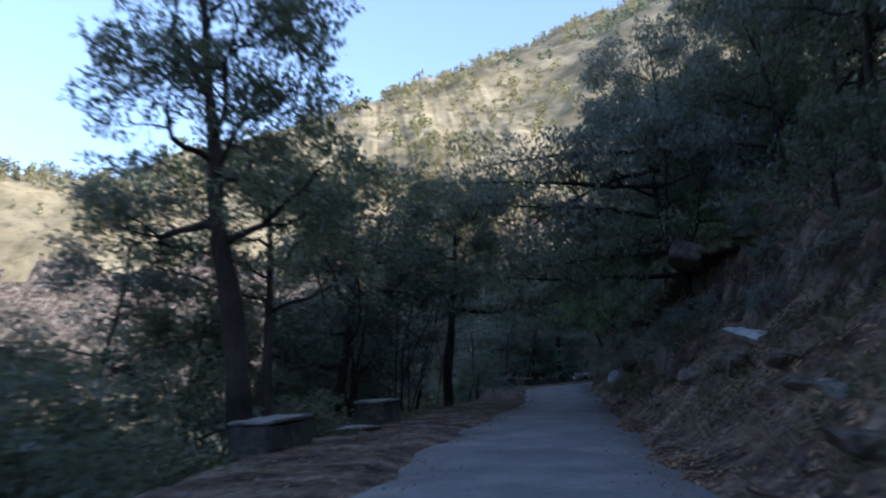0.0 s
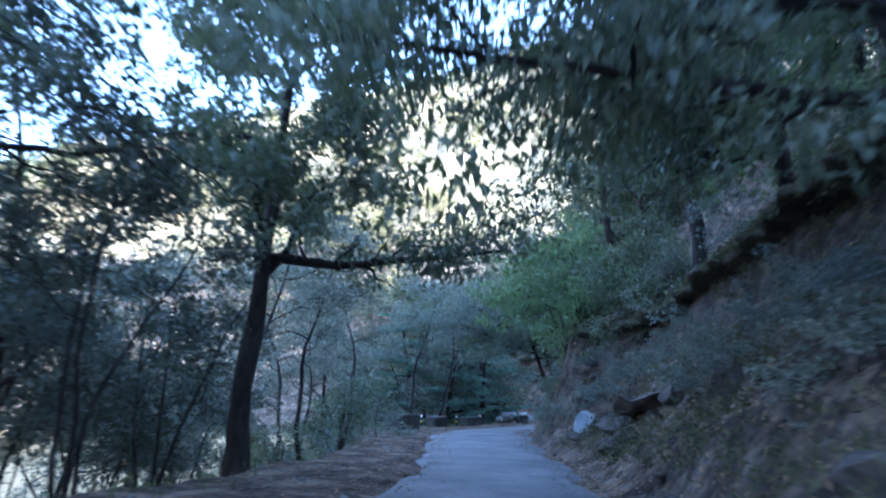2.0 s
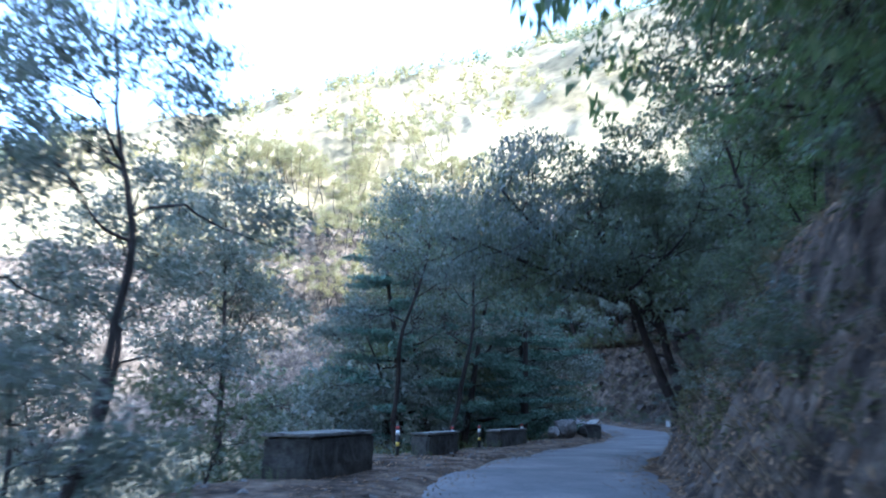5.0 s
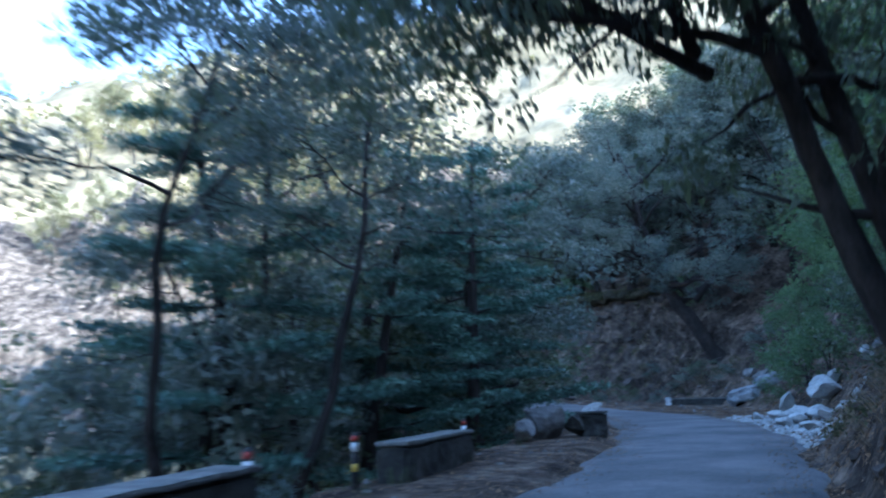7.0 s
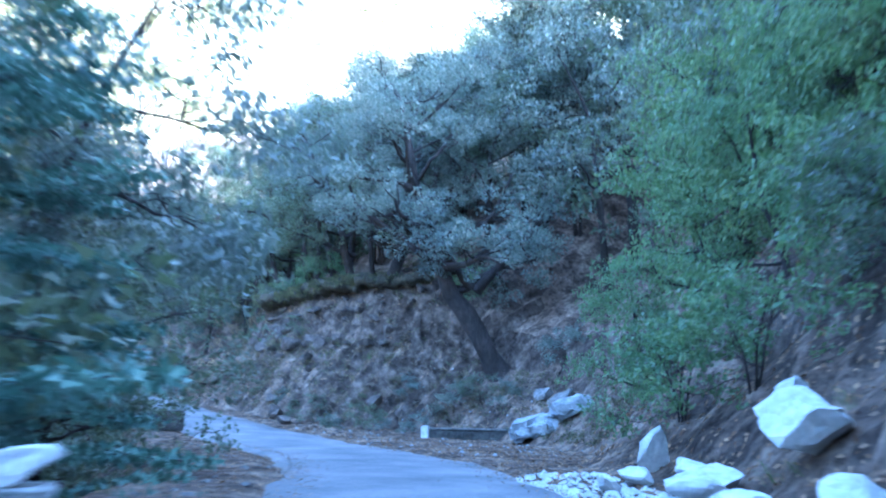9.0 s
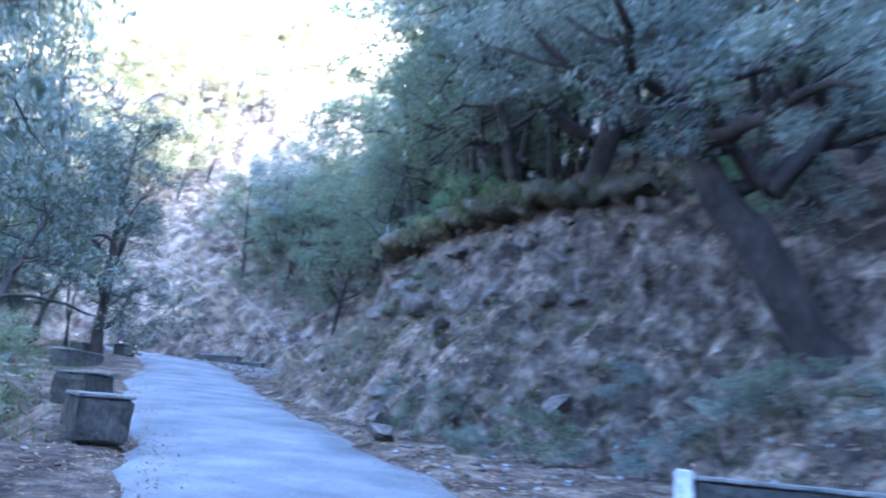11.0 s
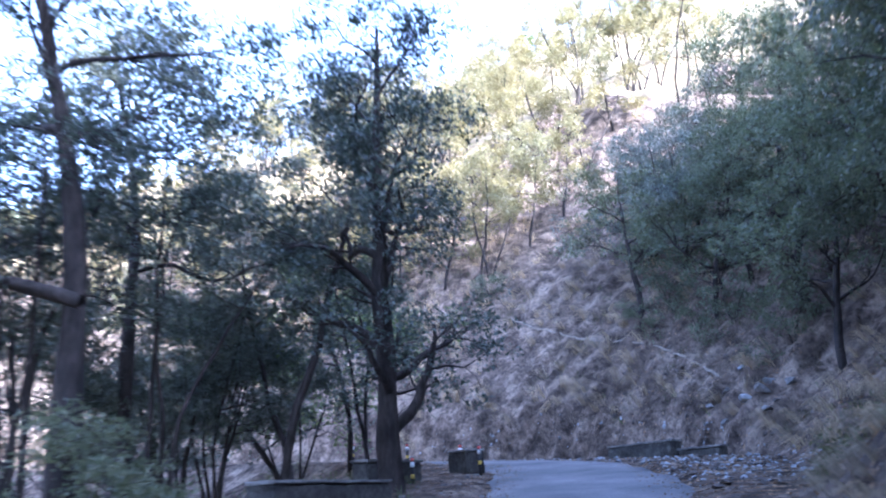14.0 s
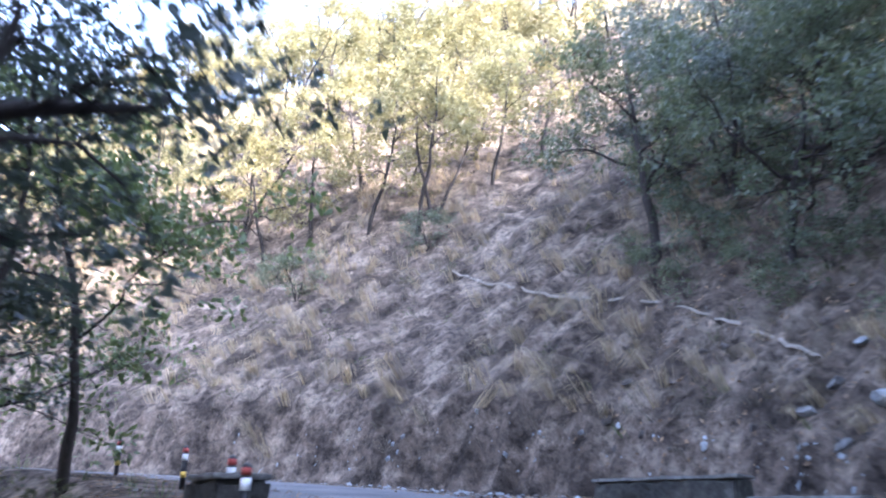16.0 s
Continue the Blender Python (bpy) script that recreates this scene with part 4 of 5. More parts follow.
# ---- tarred cracks in the asphalt ----
def tar_crack(points, wide, seed):
    r = np.random.RandomState(seed)
    L = spline([(x, y, 0) for x, y in points], 0.08)
    L[:, :2] += r.normal(0, 0.012, (len(L), 2))
    T = np.gradient(L[:, :2], axis=0)
    T /= np.linalg.norm(T, axis=1)[:, None] + 1e-9
    N = np.stack([T[:, 1], -T[:, 0]], 1)
    w = wide * (0.6 + 0.5 * r.uniform(0, 1, len(L)))
    V, F = [], []
    for k in range(len(L)):
        for e in (-1, 1):
            x, y = L[k, :2] + N[k] * e * w[k] * 0.5
            s, d, z = lie(x, y)
            a, b = np.interp(s, EDGES[:, 0], EDGES[:, 1])[0], np.interp(s, EDGES[:, 0], EDGES[:, 2])[0]
            u = (d[0] - a) / (b - a)
            V.append((x, y, z[0] + 0.048 - 0.03 * (2 * u - 1) ** 2))
    F = [(2 * k, 2 * k + 1, 2 * k + 3, 2 * k + 2) for k in range(len(L) - 1)]
    return tagged(mesh_ob("tar_crack", V, F, TAR), "dark tarred crack winding across the asphalt", "road crack", "tarred cracks", "structure")


def road_pts(pts):
    return [at_road(s, d) for s, d in pts]


for k, pts in enumerate([[(104.6, -0.75), (106.4, -0.7), (108.4, -0.5), (109.4, -0.3), (109.0, 0.15), (107.6, 0.35), (106.0, 0.4), (104.9, 0.1)], [(108, -0.2), (110, 0.1), (112.5, -0.1)]]):
    tar_crack(road_pts(pts), 0.10, k)
turf_lip([(49.5, 117.6, 9.2), (45.8, 118.0, 9.1), (43.6, 118.9, 8.95), (41.7, 120.5, 9.0), (40.8, 123.4, 9.1), (39.9, 127.5, 8.85), (39.2, 131.0, 8.8), (39.8, 133.4, 9.3), (41.5, 134.4, 9.2)], 1.0, 0.85, 3, "overhanging lip of dry turf and roots above the rocky bank")


turf_lip([(*at_road(s, float(np.interp(s, BANK[:, 0], BANK[:, 2])) - 0.5), float(np.interp(s, ALONG, LINE[:, 2]) + np.interp(s, BANK[:, 0], BANK[:, 3])) - 0.1) for s in (84, 88, 92, 96, 100, 104, 108, 112)], 0.5, 0.3, 5, "ragged overhanging edge of turf and roots along the bank")


# ---- trees, kind by kind ----
OAK = "evergreen oak with a dark crooked trunk and dense leathery leaves"
NEAR = [
    tree("oak_tree", 11, 12.0, 4.0, 0.20, 0.28, 11, 9000, 0.165),
    tree("oak_tree", 12, 13.5, 4.0, 0.24, 0.32, 12, 9500, 0.165),
    tree("oak_tree", 13, 9.5, 3.8, 0.17, 0.16, 11, 8800, 0.165),
    tree("oak_tree", 14, 12.0, 3.4, 0.18, 0.42, 10, 8500, 0.16, LEAF_GREY, droop=0.4),
    tree("oak_tree", 16, 10.5, 4.2, 0.16, 0.10, 13, 9200, 0.165, LEAF_GREY, trunks=2, droop=0.3),
]
SHRUB = [
    tree("shrub", 21, 3.6, 1.9, 0.058, 0.08, 9, 2700, 0.14, LEAF_OAK, simple=True, trunks=3, clump=0.7),
    tree("shrub", 22, 4.4, 2.2, 0.058, 0.08, 9, 3600, 0.14, LEAF_LIGHT, simple=True, trunks=3, clump=0.75, droop=0.3),
    tree("shrub", 23, 2.4, 1.5, 0.04, 0.05, 6, 2200, 0.12, LEAF_GREY, simple=True, trunks=2, clump=0.6),
]
FAR = [
    tree("hill_oak", 31, 12.0, 3.8, 0.2, 0.2, 9, 5000, 0.26, LEAF_OAK, simple=True, clump=1.2),
    tree("hill_oak", 32, 14.0, 4.0, 0.24, 0.25, 10, 5200, 0.26, LEAF_OAK, simple=True, clump=1.2),
    tree("hill_oak", 33, 10.0, 4.0, 0.18, 0.12, 9, 5000, 0.26, LEAF_GREY, simple=True, clump=1.25),
]
THIN = [
    tree("sunlit_oak", 41, 12.0, 3.0, 0.15, 0.40, 9, 3000, 0.23, LEAF_SUN, clump=0.9, simple=True),
    tree("sunlit_oak", 42, 14.0, 3.2, 0.17, 0.45, 9, 3200, 0.23, LEAF_SUN, clump=0.9, simple=True, trunks=2),
]
SLIM = [
    tree("slim_oak", 71, 13.0, 3.0, 0.13, 0.52, 10, 7600, 0.145, LEAF_SILHOUETTE, clump=0.85, trunks=2),
    tree("slim_oak", 72, 15.0, 3.2, 0.15, 0.55, 10, 7600, 0.145, LEAF_GREY, clump=0.85),
    tree("slim_oak", 73, 11.0, 2.8, 0.11, 0.5, 9, 6500, 0.14, LEAF_SILHOUETTE, clump=0.8, trunks=3, lift=0.1),
]
GREEN = [
    tree("green_tree", 81, 8.5, 3.6, 0.15, 0.08, 14, 9500, 0.16, LEAF_LIGHT, trunks=2, droop=0.3),
    tree("green_tree", 82, 9.5, 3.4, 0.16, 0.12, 13, 9000, 0.15, LEAF_LIGHT, droop=0.5),
]
for g, label in ((GREEN, "fresh green broad-leaved tree crowding the bank"), (NEAR, OAK), (FAR, OAK), (SLIM, "slim oak with thin bare stems and a high crown"), (THIN, "slender oak with thin sunlit yellow-green foliage"), (SHRUB, "leafy evergreen shrub growing on the bank")):
    for k in g:
        tagged(k, label, "shrub" if g is SHRUB else "tree", "bank shrubs" if g is SHRUB else "hillside trees")


USED = set()


def put(kinds, x, y, size=1.0, turn=None, kind=None, sink=0.15, tilt=(0, 0)):
    k = kinds[rng.randrange(len(kinds)) if kind is None else kind]
    turn = rng.uniform(0, 360) if turn is None else turn
    if k.name in USED:
        k = copy_thing(k, pose(0, 0, 0))
    else:
        USED.add(k.name)
    return stand(k, x, y, turn, size, sink, tilt)


def plant(kinds, s, d, size=1.0, **more):
    x, y = at_road(s, d)
    if kinds is not SHRUB and open_glade(x, y) or math.hypot(x - 43.0, y - 119.6) < 4.5:
        return None
    return put(kinds, x, y, size, **more)


def open_glade(x, y):
    """The steep clearing below the road before the bend, where only one slender tree stands."""
    return 54.0 < y < 80.0 and x < 9.9 - (y - 54.0) * 0.10 and x > 6.0 - (y - 54.0) * 0.5


# single trees that stand out
def special(name, label, x, y, ob, turn=0.0, sink=0.2, tilt=(0, 0)):
    stand(ob, x, y, turn, 1.0, sink, tilt)
    return tagged(ob, label, "tree")


special("oak_tree", "tall dark oak with a thick ragged trunk at the roadside drop", -5.8, 16.2, tree("oak_tree", 51, 16.5, 5.0, 0.36, 0.42, 14, 20000, 0.15, lean=(-0.12, 0.0), wander=0.06))
special("oak_tree", "dark oak with a forked upright trunk under the taller oak", -5.9, 20.6, tree("oak_tree", 66, 14.0, 3.8, 0.21, 0.46, 11, 11000, 0.15, lean=(0.06, 0.0), wander=0.07))


def limb(ob, seed, start, direction, length, girth, count, leaf, mat, bare=5, sag=0.0, reach=1.8, droop=0.4):
    """One long limb with side shoots and leaves, added to a tree."""
    r = np.random.RandomState(seed)
    main, end, _ = bend(r, start, direction, length, girth, girth * 0.27, 9, 0.08, sag)
    paths, c, rad = [main], [], []
    for k in range(2, 10):
        p, pr = main[k]
        for sgn in (-1, 1):
            sub, e, _ = bend(r, p, (direction[0] * 0.5 - sgn * direction[1] * 0.8, direction[1] * 0.5 + sgn * direction[0] * 0.8, r.uniform(-0.2, 0.5)), r.uniform(0.45, 1.0) * reach, max(pr * 0.5, 0.014), 0.01, 4, 0.25, 0.02)
            paths.append(sub)
            c += [e, sub[2][0]]
            rad += [0.45 if k < bare else 0.75, 0.3 if k < bare else 0.5]
    V, F = tubes(paths)
    mesh_ob("limb", V, F, BARK, ob, "long level limb reaching outwards", smooth=True)
    V, F = leaves(c, rad, count, leaf, r, droop, simple=True)
    mesh_ob("limb_leaves", V, F, mat, ob)
    return ob


def branch_oak():
    """The oak whose one long bare limb reaches level over the road."""
    ob = tree("oak_tree", 52, 13.5, 4.2, 0.28, 0.42, 13, 23000, 0.16, lean=(0.0, 0.0), wander=0.045)
    return limb(ob, 9, (0.1, 0.0, 4.9), (0.95, -0.3, 0.02), 5.6, 0.13, 2600, 0.15, LEAF_OAK)


def arch_oak():
    """The twin-stemmed oak that leans from the bank and spreads its limbs right over the road."""
    ob = tree("oak_tree", 54, 11.0, 5.4, 0.2, 0.42, 14, 17000, 0.15, LEAF_OAK, lean=(-0.5, 0.3), droop=0.6, wander=0.06)
    limb(ob, 19, (0.05, -0.05, 0.2), (-0.26, 0.16, 1.0), 8.5, 0.17, 3000, 0.15, LEAF_OAK, 5, 0.0, 2.2, 0.7)
    for k, (z, dx, dy, ln) in enumerate(((4.0, -1.0, -0.2, 6.5), (4.6, -0.9, 0.25, 6.5), (5.2, -0.9, -0.5, 6.5), (4.3, -0.7, -0.7, 5.0))):
        limb(ob, 20 + k, (-0.46 * z, 0.28 * z, z), (dx, dy, 0.3), ln, 0.1, 3600, 0.15, LEAF_OAK if k % 2 else LEAF_GREY, 3, -0.02, 2.4, 0.9)
    return ob


def reach_oak(seed, tall, far):
    ob = tree("oak_tree", seed, tall, 4.4, 0.2, 0.3, 12, 13000, 0.165, LEAF_GREY, lean=(-0.2, 0.0), droop=0.5, wander=0.08)
    for k, (z, dx, dy, ln) in enumerate(((1.2, -1.0, 0.1, 6.8), (2.0, -0.9, -0.3, 5.8), (2.6, -0.85, 0.5, 5.5))):
        limb(ob, seed + k, (-0.2 * z, 0.0, z), (dx, dy, 0.10), ln * far, 0.11, 3000, 0.15, LEAF_OAK, 3, -0.02, 2.0, 0.6)
    return ob


special("oak_tree", "dark oak with one long level limb reaching over the road", 1.25, 35.6, branch_oak())
# slender tree beyond the first bend, seen against the sunlit slope
special("oak_tree", "slender tree with a rounded crown against the sunlit slope", 5.8, 74.2, tree("oak_tree", 53, 17.0, 3.2, 0.2, 0.46, 15, 15000, 0.165, LEAF_GREY, clump=1.1, wander=0.03))
special("oak_tree", "oak trunk leaning from the bank out over the road", 21.3, 68.9, arch_oak())
over = reach_oak(90, 10.5, 1.0)
for k, (z, dx, dy, ln) in enumerate(((3.4, -1.0, 0.45, 7.0), (4.6, -1.0, 0.25, 7.2), (6.0, -0.9, 0.5, 6.0), (5.2, -0.8, 0.75, 6.0))):
    limb(over, 60 + k, (-0.2 * z, 0.0, z), (dx, dy, 0.05), ln, 0.1, 2300, 0.14, LEAF_OAK if k % 2 else LEAF_GREY, 2, -0.01, 2.2, 0.5)
special("oak_tree", "grey-green oak whose low limbs reach out over the road", 9.3, 24.8, over)
for x, y, sz, k in ((-8.6, 12.0, 0.6, 2), (-10.6, 9.0, 0.62, 2), (-11.4, 14.0, 0.62, 4), (-9.4, 16.4, 0.62, 2), (-13.0, 11.5, 0.7, 2), (-9.6, 10.0, 0.5, 2), (-10.8, 15.0, 0.55, 4), (-12.0, 22.5, 0.6, 4), (-8.0, 23.0, 0.9, 2), (-9.5, 28.5, 1.0, 4), (-6.8, 31.0, 0.8, 2)):
    put(NEAR, x, y, sz, kind=k)
for x, y, sz in ((-9.4, 13.4, 1.3), (-9.8, 17.0, 1.4), (-8.6, 19.5, 1.4), (-11.5, 18.5, 1.5), (-10.0, 8.6, 1.2), (-7.6, 11.6, 0.8), (-7.4, 7.4, 0.8), (-5.6, 20.4, 0.7), (-6.6, 17.6, 0.8), (-5.6, 25.0, 0.8), (-4.8, 28.4, 0.7)):
    put(SHRUB, x, y, sz, kind=0)
for x, y, sz, k in ((-1.3, 32.2, 0.7, 2), (-0.75, 37.2, 0.75, 2), (-3.4, 34.5, 0.75, 0)):
    put(SLIM, x, y, sz, kind=k)
special("oak_tree", "grey-green oak whose low limbs reach out over the road", *at_road(96.5, 6.4), reach_oak(95, 14.0, 0.45))
special("oak_tree", "old oak with a thick trunk leaning out from the gully bank", 46.4, 112.6, limb(limb(tree("oak_tree", 55, 19.5, 6.8, 0.6, 0.27, 20, 40000, 0.15, LEAF_GREY, lean=(-0.36, 0.1), clump=1.15, wander=0.1), 81, (-1.75, 0.4, 4.4), (-0.7, 0.0, 0.75), 5.5, 0.26, 3600, 0.15, LEAF_GREY, 3, 0.03, 2.0, 0.3), 82, (-1.5, 0.4, 4.2), (0.55, -0.3, 0.75), 6.5, 0.28, 3600, 0.15, LEAF_GREY, 3, 0.0, 2.2, 0.3))
special("oak_tree", "dark oak spreading from the bank in an arch over the road", *at_road(104, 6.6), tree("oak_tree", 62, 14.5, 4.6, 0.26, 0.3, 13, 12000, 0.15, LEAF_GREY, lean=(-0.12, -0.05), droop=0.4, clump=1.0))
special("oak_tree", "old oak with thick forking limbs rooted on the turf lip", 43.0, 119.6, limb(limb(tree("oak_tree", 60, 14.5, 5.0, 0.44, 0.45, 12, 12000, 0.15, LEAF_GREY, lean=(-0.06, 0.0), clump=0.95, wander=0.12), 83, (-0.1, 0, 2.2), (-1.0, 0.15, 0.25), 6.5, 0.25, 3600, 0.15, LEAF_GREY, 4, 0.05, 2.2, 0.3), 84, (0.1, 0, 2.0), (0.95, -0.25, 0.3), 5.5, 0.27, 3000, 0.15, LEAF_GREY, 4, 0.06, 2.2, 0.3))
special("oak_tree", "dark oak with low crooked limbs behind the turf lip", 42.0, 122.8, limb(tree("oak_tree", 67, 12.0, 4.4, 0.3, 0.34, 12, 12000, 0.15, LEAF_OAK, clump=0.95, wander=0.1), 85, (0, 0, 2.4), (-0.9, 0.3, 0.35), 5.0, 0.17, 2600, 0.15, LEAF_OAK, 4, 0.03, 2.0, 0.3))
special("oak_tree", "leaning oak trunk with an open crown on the falling verge", 24.3, 121.0, tree("oak_tree", 68, 13.5, 4.0, 0.18, 0.5, 11, 7500, 0.14, LEAF_SILHOUETTE, lean=(0.2, 0.1), wander=0.07, clump=0.8))
special("oak_tree", "tall forked oak with a high open crown", 18.6, 141.0, tree("oak_tree", 56, 21.0, 5.4, 0.28, 0.5, 16, 18000, 0.16, LEAF_SILHOUETTE, clump=1.0, wander=0.05))
special("oak_tree", "tall oak with a thick forking trunk beyond the parapet", 22.2, 134.0, limb(tree("oak_tree", 64, 18.5, 5.4, 0.33, 0.52, 15, 15000, 0.14, LEAF_SILHOUETTE, lean=(0.07, 0.0), clump=0.85, wander=0.07, upright=0.35), 86, (0.2, 0.0, 4.6), (-0.95, -0.2, 0.3), 6.5, 0.15, 2600, 0.14, LEAF_SILHOUETTE, 4, 0.03, 2.0, 0.3))
special("oak_tree", "thick-trunked oak with twisting low limbs beside the parapet", 25.6, 142.7, tree("oak_tree", 57, 16.5, 3.3, 0.36, 0.13, 22, 19000, 0.14, LEAF_SILHOUETTE, clump=0.85, wander=0.03, upright=0.4))
special("oak_tree", "leaning young oak with broad dark green leaves", 20.4, 153.2, tree("oak_tree", 58, 11.0, 3.6, 0.13, 0.38, 10, 6500, 0.2, WEED, broad=True, lean=(0.12, -0.05)))
special("oak_tree", "young oak with broad dark green leaves beyond the parapet", 18.4, 152.0, tree("oak_tree", 59, 12.0, 4.0, 0.16, 0.34, 11, 7000, 0.2, WEED, broad=True))


def cedar(seed, tall, spread, sprays):
    """Layered level boughs of short flat sprays."""
    r = np.random.RandomState(seed)
    trunk, top, _ = bend(r, (0, 0, -0.4), (0.05, 0, 1), tall, 0.3, 0.04, 12, 0.05, 0.03)
    paths, c, rad = [trunk], [], []
    for q in range(44):
        u = 0.08 + 0.9 * q / 44
        p = trunk[int(u * 12)][0]
        an = q * 2.4 + r.uniform(-0.3, 0.3)
        ln = spread * (1.1 - 0.75 * u) * r.uniform(0.75, 1.1)
        b, e, _ = bend(r, p, (math.cos(an), math.sin(an), 0.12), ln, 0.07 * (1.2 - u), 0.012, 6, 0.06, -0.015)
        paths.append(b)
        for k in range(2, 7):
            c.append(b[k][0])
            rad.append(0.28 + 0.42 * ln / spread * (1.2 - abs(k - 4) * 0.15))
    root = new("cedar_tree")
    V, F = tubes(paths)
    mesh_ob("trunk", V, F, BARK, root, smooth=True)
    V, F = leaves(c, np.array(rad) * 1.1, sprays, 0.155, r, 0.1, 0.16, simple=True)
    mesh_ob("crown", V, F, LEAF_CEDAR, root, "flat layered blue-green sprays")
    return root


for cx, cy, cs, sd in ((20.8, 88.4, 14.0, 1), (16.8, 86.5, 15.0, 2), (22.6, 93.6, 13.0, 3), (13.4, 82.0, 15.0, 4)):
    c = cedar(sd, cs, 5.0, 30000)
    stand(c, cx, cy, 40 * sd, 1.0, 0.2)
    tagged(c, "dark cedar with level layered boughs beside the bend", "tree", "bend cedars")
special("shrub", "bright green broad-leaved tree bulging from the bank over the road", 14.2, 48.9, tree("shrub", 61, 5.2, 2.7, 0.12, 0.15, 13, 11000, 0.17, LEAF_LIGHT, trunks=2, droop=0.8, clump=0.95, shift=(-1.2, 0)))

# valley side
for s in np.arange(57, 152, 3.6):
    if s < 76 or 76 < s < 88 or (98 < s < 106 and rng.random() < 0.5) or 106 < s < 146 or s > 148:
        continue
    plant(SLIM if rng.random() < 0.6 else NEAR, s + rng.uniform(-1, 1), -9.2 + rng.uniform(-1.5, 1.0), rng.uniform(1.0, 1.25))
for s in np.arange(78, 104, 3.6):
    plant(SLIM, s + rng.uniform(-1, 1), -13.0 + rng.uniform(-1.0, 1.5), rng.uniform(0.8, 1.0))
for s in np.arange(56, 150, 4.6):
    if s > 147 or (s < 130 and rng.random() < 0.25):
        plant(FAR, s + rng.uniform(-2, 2), -17 + rng.uniform(-2, 2), rng.uniform(1.0, 1.25))
    if s > 120 or rng.random() < 0.3:
        plant(FAR, s + rng.uniform(-2, 2), -28 + rng.uniform(-3, 3), rng.uniform(0.9, 1.1))
# pale slender oaks on the falling slope before the clearing
for x, y, sz in ((0.6, 47.0, 0.95), (3.6, 51.0, 0.85), (-1.2, 52.5, 1.0), (5.0, 55.6, 0.8), (1.8, 57.5, 0.95), (-2.4, 59.5, 1.05), (2.6, 63.0, 0.9), (-0.6, 66.0, 1.0), (-4.5, 65.0, 1.1), (-5.0, 54.0, 1.05), (-3.4, 45.0, 0.95), (0.6, 72.0, 1.0), (-3.4, 73.0, 1.1)):
    put(SLIM, x, y, sz, kind=rng.choice((1, 1, 2)))
for x, y, sz in ((4.4, 46.5, 1.0), (2.2, 50.0, 1.1), (6.4, 51.5, 0.9), (4.2, 58.5, 1.2), (0.4, 54.5, 1.3), (6.8, 60.5, 0.9), (2.4, 67.0, 1.3), (6.6, 68.0, 1.1), (3.0, 76.0, 1.3)):
    put(SHRUB, x, y, sz, kind=rng.choice((0, 2)))
for s in np.arange(64, 150, 3.5):
    if not 108 < s < 132 and s < 144:
        plant(SHRUB, s, -7.6 + rng.uniform(-1.4, 0.6), rng.uniform(0.6, 1.0), kind=rng.choice((0, 0, 2)))
for s in np.arange(99, 117, 3.6):
    plant(SLIM, s + rng.uniform(-1, 1), -12.5 + rng.uniform(-1.5, 1.0), rng.uniform(0.85, 1.05))
# tall oaks before the cedars
for x, y, sz, k in ((13.0, 83.0, 1.05, 3), (18.2, 90.5, 1.5, 1), (24.0, 97.5, 1.4, 3)):
    put(NEAR, x, y, sz, kind=k)
for s in np.arange(110, 134, 5.0):
    plant(SHRUB, s, -10.5 + rng.uniform(-1.4, 0.6), rng.uniform(0.8, 1.0), kind=rng.choice((0, 2)))
for s in np.arange(145, 158, 4.0):
    plant(FAR, s, -14 + rng.uniform(-1.5, 1.5), rng.uniform(1.2, 1.4))
for s in np.arange(160, 200, 4.5):
    if s < 188:
        plant(SLIM if s > 178 else NEAR, s + rng.uniform(-1, 1), -8.8 + rng.uniform(-1.5, 0.8), rng.uniform(0.85, 1.1))
    if s < 178:
        plant(FAR, s + rng.uniform(-2, 2), -16 + rng.uniform(-3, 3), rng.uniform(0.9, 1.2))
for s in np.arange(200, 232, 4.5):
    plant(SLIM, s, -12.5 + rng.uniform(-2, 2), rng.uniform(0.75, 1.0))
    plant(SHRUB, s, -11.5 + rng.uniform(-1.5, 0.8), rng.uniform(0.7, 1.0), kind=0)
for x, y in ((20.0, 140.5), (18.2, 144.5), (19.0, 136.5), (21.0, 146.5), (17.0, 148.5), (22.0, 143.6), (19.4, 149.8), (23.4, 147.4), (16.0, 142.0)):
    put(SLIM, x, y, rng.uniform(0.8, 1.05))
for s in np.arange(176, 204, 3.0):
    plant(SHRUB, s, -7.4 + rng.uniform(-1, 0.4), rng.uniform(0.6, 1.0), kind=0)
for x, y, sz, k in ((12.8, 76.8, 0.95, 1), (14.2, 80.2, 1.1, 1)):
    put(SLIM, x, y, sz, kind=k)
for x, y, sz in ((12.4, 75.6, 0.9), (14.0, 78.0, 0.9)):
    put(SHRUB, x, y, sz, kind=2)
# crowns that hang into the bend from its valley side
put(NEAR, 24.6, 101.5, 0.95, kind=1)
special("oak_tree", "dark oak whose drooping leaves hang over the verge", 25.4, 107.6, tree("oak_tree", 69, 14.5, 3.6, 0.2, 0.52, 13, 11000, 0.14, LEAF_SILHOUETTE, droop=0.9))
put(SLIM, 23.4, 112.5, 0.9, kind=0)

